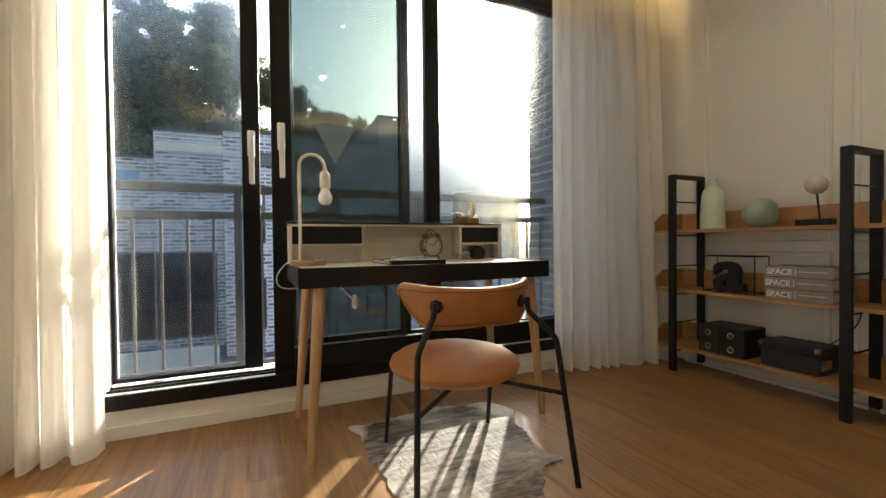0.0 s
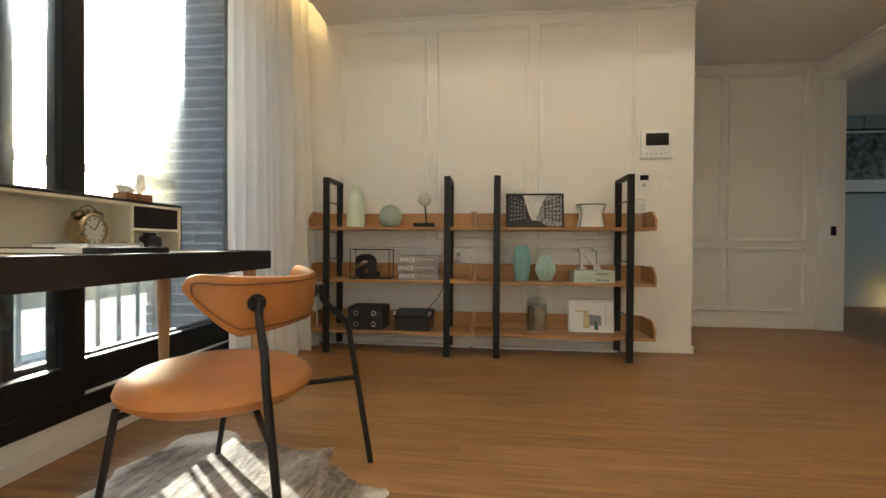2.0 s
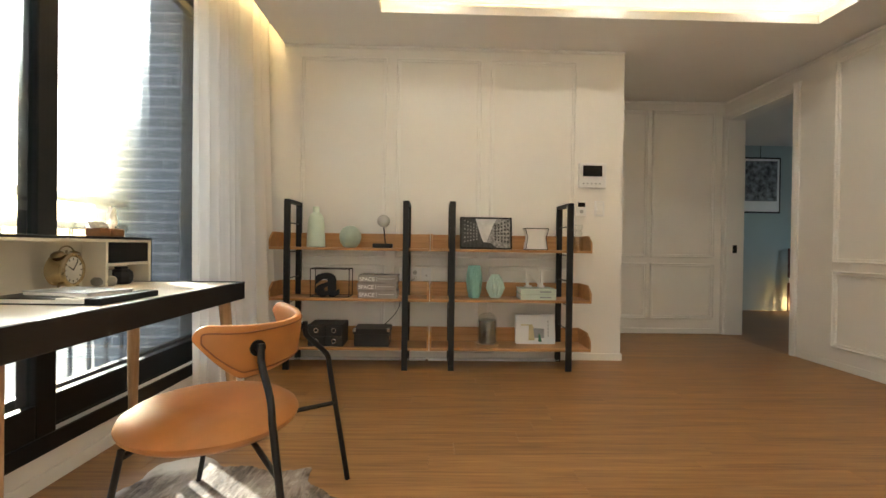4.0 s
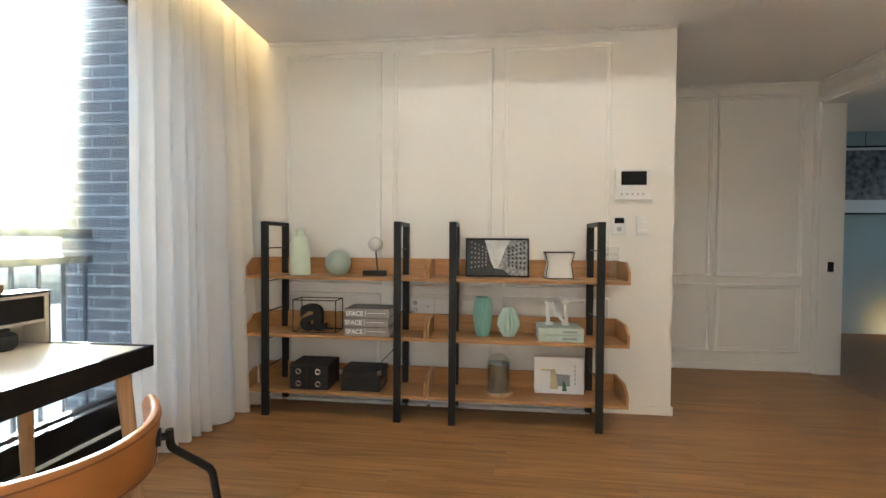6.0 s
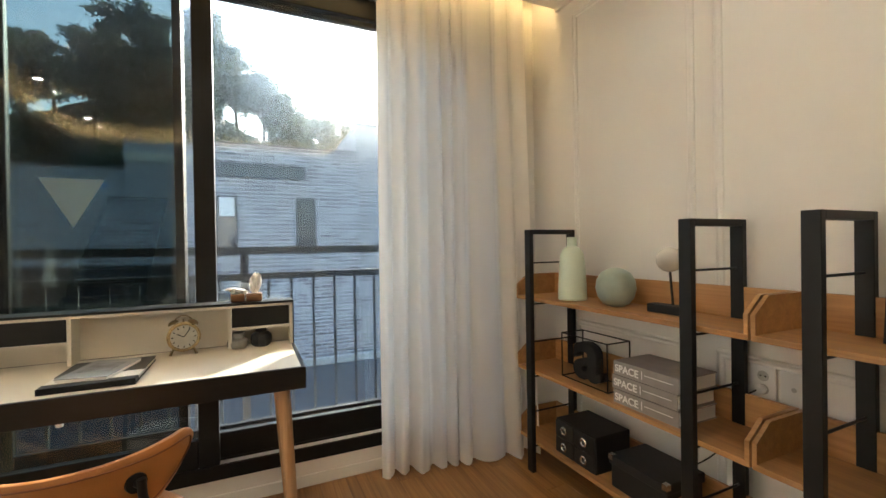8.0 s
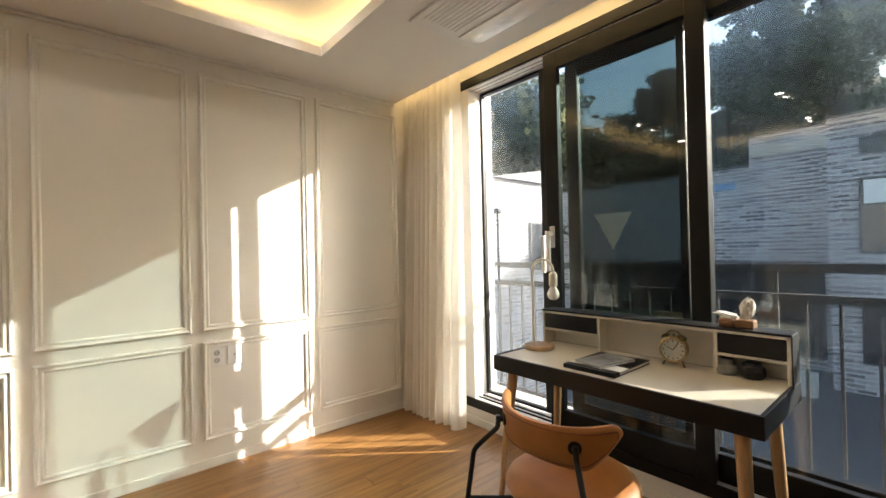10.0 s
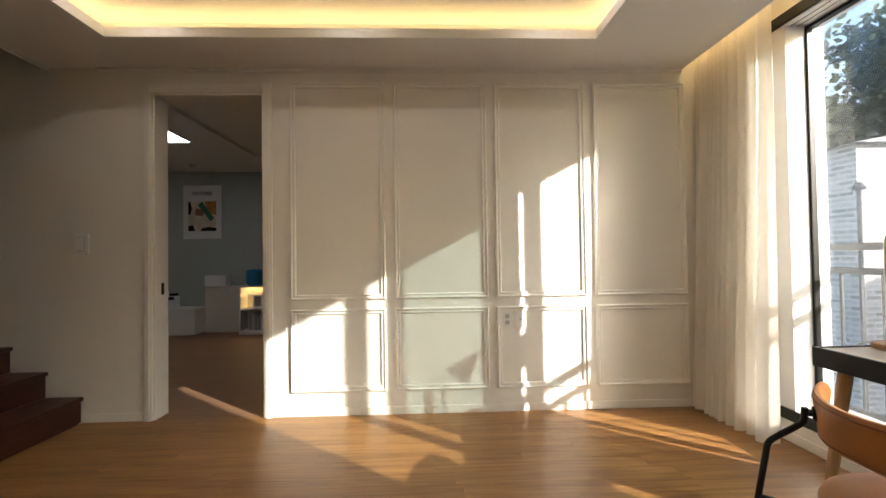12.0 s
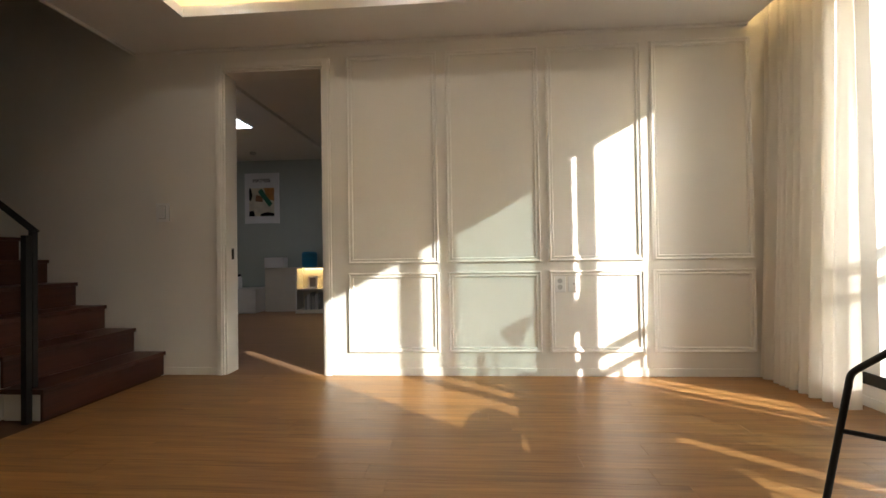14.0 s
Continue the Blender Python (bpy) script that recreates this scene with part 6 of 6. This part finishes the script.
# buildings across the street
def window_unit(parent, x0, x1, z0, z1, y, ax="y", sgn=-1):
    def d(a0, a1, d0, d1, zz0, zz1):
        lo, hi = sorted((y + sgn * d0, y + sgn * d1))
        return (a0, lo, zz0, a1, hi, zz1) if ax == "y" else (lo, a0, zz0, hi, a1, zz1)
    w = part("window", box(bmesh.new(), *d(x0, x1, 0.01, 0.04, z0, z1)), M_DARK_GLASS, parent)
    bm = bmesh.new()
    t = 0.07
    for a0, a1, c0, c1 in ((x0 - t, x0, z0 - t, z1 + t), (x1, x1 + t, z0 - t, z1 + t), (x0, x1, z0 - t, z0), (x0, x1, z1, z1 + t)):
        box(bm, *d(a0, a1, 0.0, 0.09, c0, c1))
    part("frame", bm, M_RAIL, w)


bld = thing("brick_building", (-8, 25, GROUND), "grey brick low-rise building with stepped flat roofs", "building")
part("wall", B(-7.7, 25.0, GROUND, -4.2, 36, 7.1), M_FACADE, bld)
part("wall", B(-20.0, 25.4, GROUND, -7.7, 36, 5.6), M_FACADE, bld)
part("wall", B(-4.2, 21.8, GROUND, 4.0, 36, 6.6), M_FACADE2, bld)
part("wall", B(4.0, 22.4, GROUND, 14.0, 36, 8.4), M_FACADE, bld)
part("parapet", B(-7.6, 24.9, 6.0, -4.4, 25.0, 6.5), M_PALE_STONE, bld, "pale stone band under the roof")
for a in ((-7.75, 24.93, 7.1, -4.2, 25.3, 7.2), (-20.0, 25.33, 5.6, -7.75, 25.7, 5.7), (-4.25, 21.73, 6.6, 4.0, 22.2, 6.7), (4.0, 22.33, 8.4, 14.0, 22.8, 8.5)):
    part("coping", B(*a), M_RAIL, bld)
part("roof_slot", B(-10.1, 25.32, 4.45, -8.45, 25.41, 4.85), M_BLUE, bld, "blue strip window")
window_unit(bld, -3.2, -2.35, 1.0, 3.9, 21.8)
# thin pale sheet over the upper third of the glass
part("upper_panel", B(-3.12, 21.752, 2.92, -2.43, 21.759, 3.86), M_WHITE_PVC, bld, "pale upper section of the window")
part("window_rail", B(-3.2, 21.74, 2.86, -2.35, 21.758, 2.92), M_RAIL, bld)
window_unit(bld, 0.6, 1.5, 1.0, 3.9, 21.8)
window_unit(bld, -3.2, -2.35, -3.5, -1.0, 21.8)
window_unit(bld, -3.15, 1.0, 5.0, 5.55, 21.8)
window_unit(bld, 6.0, 7.4, 1.5, 4.0, 22.4)
window_unit(bld, 9.0, 10.4, 1.5, 4.0, 22.4)
window_unit(bld, 6.0, 10.4, -2.6, 0.2, 22.4)
window_unit(bld, -7.6, -4.8, -4.2, 0.4, 25.0)
window_unit(bld, -18.8, -7.9, -4.2, 0.4, 25.4)
part("column", B(-4.75, 24.7, GROUND, -4.21, 25.0, 5.5), M_FACADE, bld)
single("garden_wall", B(-22, 19.8, GROUND, -4.4, 20.1, -3.8, bevel=0.03), M_CONCRETE, "pale concrete garden wall with a light coping", "wall", kind="structure")
single("kerb", B(-2.0, 20.2, GROUND, 16, 20.6, GROUND + 0.35, bevel=0.03), M_CONCRETE, "pale concrete kerb along the building", "kerb", kind="structure")
single("car_port_crates", B(-12.6, 24.4, GROUND, -10.6, 25.2, -2.6, bevel=0.04), M_SHELF, "stacked brown wooden crates in front of dark glazing", "crate")

house = thing("pale_house", (-14, 14, GROUND), "pale brick house with a low grey tiled roof", "house")
part("wall", B(-24.0, 9.5, GROUND, -11.9, 13.5, 4.1), M_WHITE_BRICK, house)
bm = bmesh.new()
pr = [(9.3, 4.1), (13.7, 4.1), (13.0, 4.75)]
a = [bm.verts.new((-24.2, y, z)) for y, z in pr]
b = [bm.verts.new((-11.7, y, z)) for y, z in pr]
bm.faces.new(a)
bm.faces.new(list(reversed(b)))
for k in range(3):
    bm.faces.new((a[k], b[k], b[(k + 1) % 3], a[(k + 1) % 3]))
bmesh.ops.recalc_face_normals(bm, faces=bm.faces)
part("roof", bm, M_ROOF, house, "grey tiled roof")
window_unit(house, 11.6, 12.6, 0.6, 2.4, -11.9, "x", 1)
lamp = thing("street_lamp", (-8.0, 5.4, GROUND), "slim dark street lamp", "lamp")
part("pole", tube([(-8.0, 5.4, GROUND), (-8.0, 5.4, 2.25)], 0.035, 10), M_RAIL, lamp)
part("head", lathe([(0.0, 2.25), (0.09, 2.25), (0.10, 2.30), (0.05, 2.38), (0.0, 2.39)], 16, (-8.0, 5.4, 0)), M_RAIL, lamp)

# wooded hill
def hill_z(x, y):
    return GROUND + (21.5 * math.exp(-((x + 11) / 22.0) ** 2) + 4.0) * (1 - math.exp(-(max(0.0, y - 37) / 7.0)))


bm = bmesh.new()
HN = 40
g = []
for j in range(HN + 1):
    row = []
    for i in range(HN + 1):
        x = -90 + 150 * i / HN
        y = 37 + 60 * j / HN
        z = hill_z(x, y) + 1.2 * noise.noise((x * 0.06, y * 0.06, 0)) * min(1, (y - 37) / 8)
        row.append(bm.verts.new((x, y, z)))
    g.append(row)
for a, b in zip(g, g[1:]):
    for i in range(HN):
        bm.faces.new((a[i], a[i + 1], b[i + 1], b[i]))
single("hill", bm, M_HILL, "wooded hillside behind the buildings", "hill", kind="structure")


def tree(seed, height):
    rnd = random.Random(seed)
    t = thing("tree", (0, 0, 0), "tall leafy green tree on the hillside", "tree", "trees on the hill")
    bm = bmesh.new()
    tube([(0, 0, 0), (0.1, 0.05, height * 0.3), (0.0, 0.1, height * 0.62)], 0.2, 8, radii=[0.26, 0.18, 0.07], bm=bm)
    centers = []
    for k in range(9):
        a = rnd.uniform(0, 6.28)
        h0 = height * rnd.uniform(0.3, 0.55)
        r = rnd.uniform(1.0, 2.4) * height / 9
        end = Vector((r * math.cos(a), r * math.sin(a), height * rnd.uniform(0.5, 0.9)))
        tube([(0.05, 0.05, h0), Vector((0, 0, h0)).lerp(end, 0.5) + Vector((0, 0, 0.3)), end], 0.08, 6, radii=[0.09, 0.06, 0.02], bm=bm)
        centers.append(end)
    part("trunk", bm, M_BARK, t)
    centers += [Vector((rnd.uniform(-0.7, 0.7), rnd.uniform(-0.7, 0.7), height * rnd.uniform(0.75, 0.97))) for _ in range(4)]
    verts, faces = [], []
    for c in centers:
        sub = [c + Vector((rnd.gauss(0, 0.62), rnd.gauss(0, 0.62), rnd.gauss(0, 0.45))) * height / 9 for _ in range(7)]
        for s in sub:
            for _ in range(95):
                p = s + Vector((rnd.gauss(0, 0.34), rnd.gauss(0, 0.34), rnd.gauss(0, 0.26))) * height / 9
                u = Vector((rnd.gauss(0, 1), rnd.gauss(0, 1), rnd.gauss(0, 0.6))).normalized() * rnd.uniform(0.12, 0.24)
                w = u.cross(Vector((rnd.gauss(0, 1), rnd.gauss(0, 1), rnd.gauss(0, 1)))).normalized() * rnd.uniform(0.08, 0.15)
                n = len(verts)
                verts += [p - u, p + w, p + u, p - w]
                faces.append((n, n + 1, n + 2, n + 3))
    me = bpy.data.meshes.new("crown")
    me.from_pydata(verts, [], faces)
    me.materials.append(M_LEAF)
    crown = new("crown", me)
    crown.parent = t
    return t


kinds = [tree(5, 9.0), tree(11, 10.5), tree(23, 8.0)]
rnd = random.Random(77)
spots = []
for row, (y, n, x0, x1) in enumerate(((38.5, 25, -42, 16), (42, 26, -46, 20), (46.5, 25, -54, 26), (52, 22, -60, 32))):
    for k in range(n):
        spots.append((x0 + (x1 - x0) * (k + rnd.uniform(0.1, 0.9)) / n, y + rnd.uniform(-1.5, 1.5)))
spots += [(-27 + rnd.uniform(-1, 1), 16), (-28, 23), (-33, 13), (-35, 20), (-31, 28), (-24, 27), (-38, 8), (-42, 15), (-29, 12), (-31, 18), (-26, 20), (-36, 25), (-40, 21), (-45, 10), (-34, 32), (-28, 33), (-22, 31), (-44, 28), (-48, 18), (-30, 7)]
for i, (x, y) in enumerate(spots):
    s = rnd.uniform(0.78, 1.08)
    z = hill_z(x, y) - 0.3 if y > 37 else GROUND
    if y <= 37:
        s *= 1.85
    m = pose(x, y, z, 0, 0, rnd.uniform(0, 360)) @ Matrix.Diagonal((s, s, s, 1))
    if i < 3:
        kinds[i].matrix_world = m
    else:
        q = copy_thing(kinds[i % 3], pose(x, y, z, 0, 0, rnd.uniform(0, 360)))
        q.scale = (s, s, s)


# ---------- planks and bricks ----------
# floor planks, laid along the window-to-back direction
PW, PL = 0.128, 1.22
def plank_mesh(length, width):
    me = bpy.data.meshes.new("plank")
    b = B(-width / 2 + 0.0003, -length / 2 + 0.0003, -0.012, width / 2 - 0.0003, length / 2 - 0.0003, 0.0)
    top_edges = [e for e in b.edges if all(v.co.z > -0.001 for v in e.verts)]
    bmesh.ops.bevel(b, geom=top_edges, offset=0.0005, segments=1, affect="EDGES")
    b.to_mesh(me)
    b.free()
    me.materials.append(M_FLOOR)
    return me


plank_cache = {}
def lay(x0, x1, y0, y1, parent, seed):
    r = random.Random(seed)
    n = round((x1 - x0) / PW)
    w = (x1 - x0) / n
    for i in range(n):
        x = x0 + (i + 0.5) * w
        y = y0 - r.uniform(0.1, 0.95) * PL
        while y < y1 - 0.02:
            a, b = max(y, y0), min(y + PL, y1)
            y += PL
            if b - a < 0.03:
                continue
            key = (round(b - a, 2), round(w, 4))
            if key not in plank_cache:
                plank_cache[key] = plank_mesh(key[0], w)
            o = new("plank", plank_cache[key])
            o.location = (x, (a + b) / 2, 0)
            o.parent = parent


lay(WEST, EAST, SOUTH, WALL_Y, floor, 4)
lay(EAST, HALL_X, SOUTH, END_Y + 0.0, floor, 9)
lay(EAST + 0.2, HALL_X, END_Y, -2.35, floor, 12)

# bricks of the flank walls
BL, BH, BJ = 0.225, 0.058, 0.015
brick_cache = {}
def brick_mesh(length):
    key = round(length, 3)
    if key not in brick_cache:
        brick_cache[key] = mesh("brick", B(-0.045, -key / 2, -BH / 2, 0.045, key / 2, BH / 2, bevel=0.004), M_BRICK)
    return brick_cache[key]


def bricks(x, y0, y1, z0, z1, parent, seed):
    """Courses in stretcher bond from the outer end inwards, the last brick of each cut to fit."""
    r = random.Random(seed)
    row, z = 0, z0
    while z < z1:
        y = y1 + 0.006
        size = BL / 2 if row % 2 else BL
        while y - y0 > 0.03:
            size = min(size, y - y0)
            o = new("brick", brick_mesh(size))
            o.location = (x + r.uniform(-0.004, 0.004), y - size / 2, z + r.uniform(-0.001, 0.001))
            o.parent = parent
            y -= size + BJ
            size = BL
        z += BH + BJ
        row += 1


bricks(-0.588 + 0.033, 0.425, 1.0, -0.1, 3.6, pier, 21)
bricks(-4.262 - 0.033, 0.425, 0.98, -0.1, 3.6, pier2, 22)
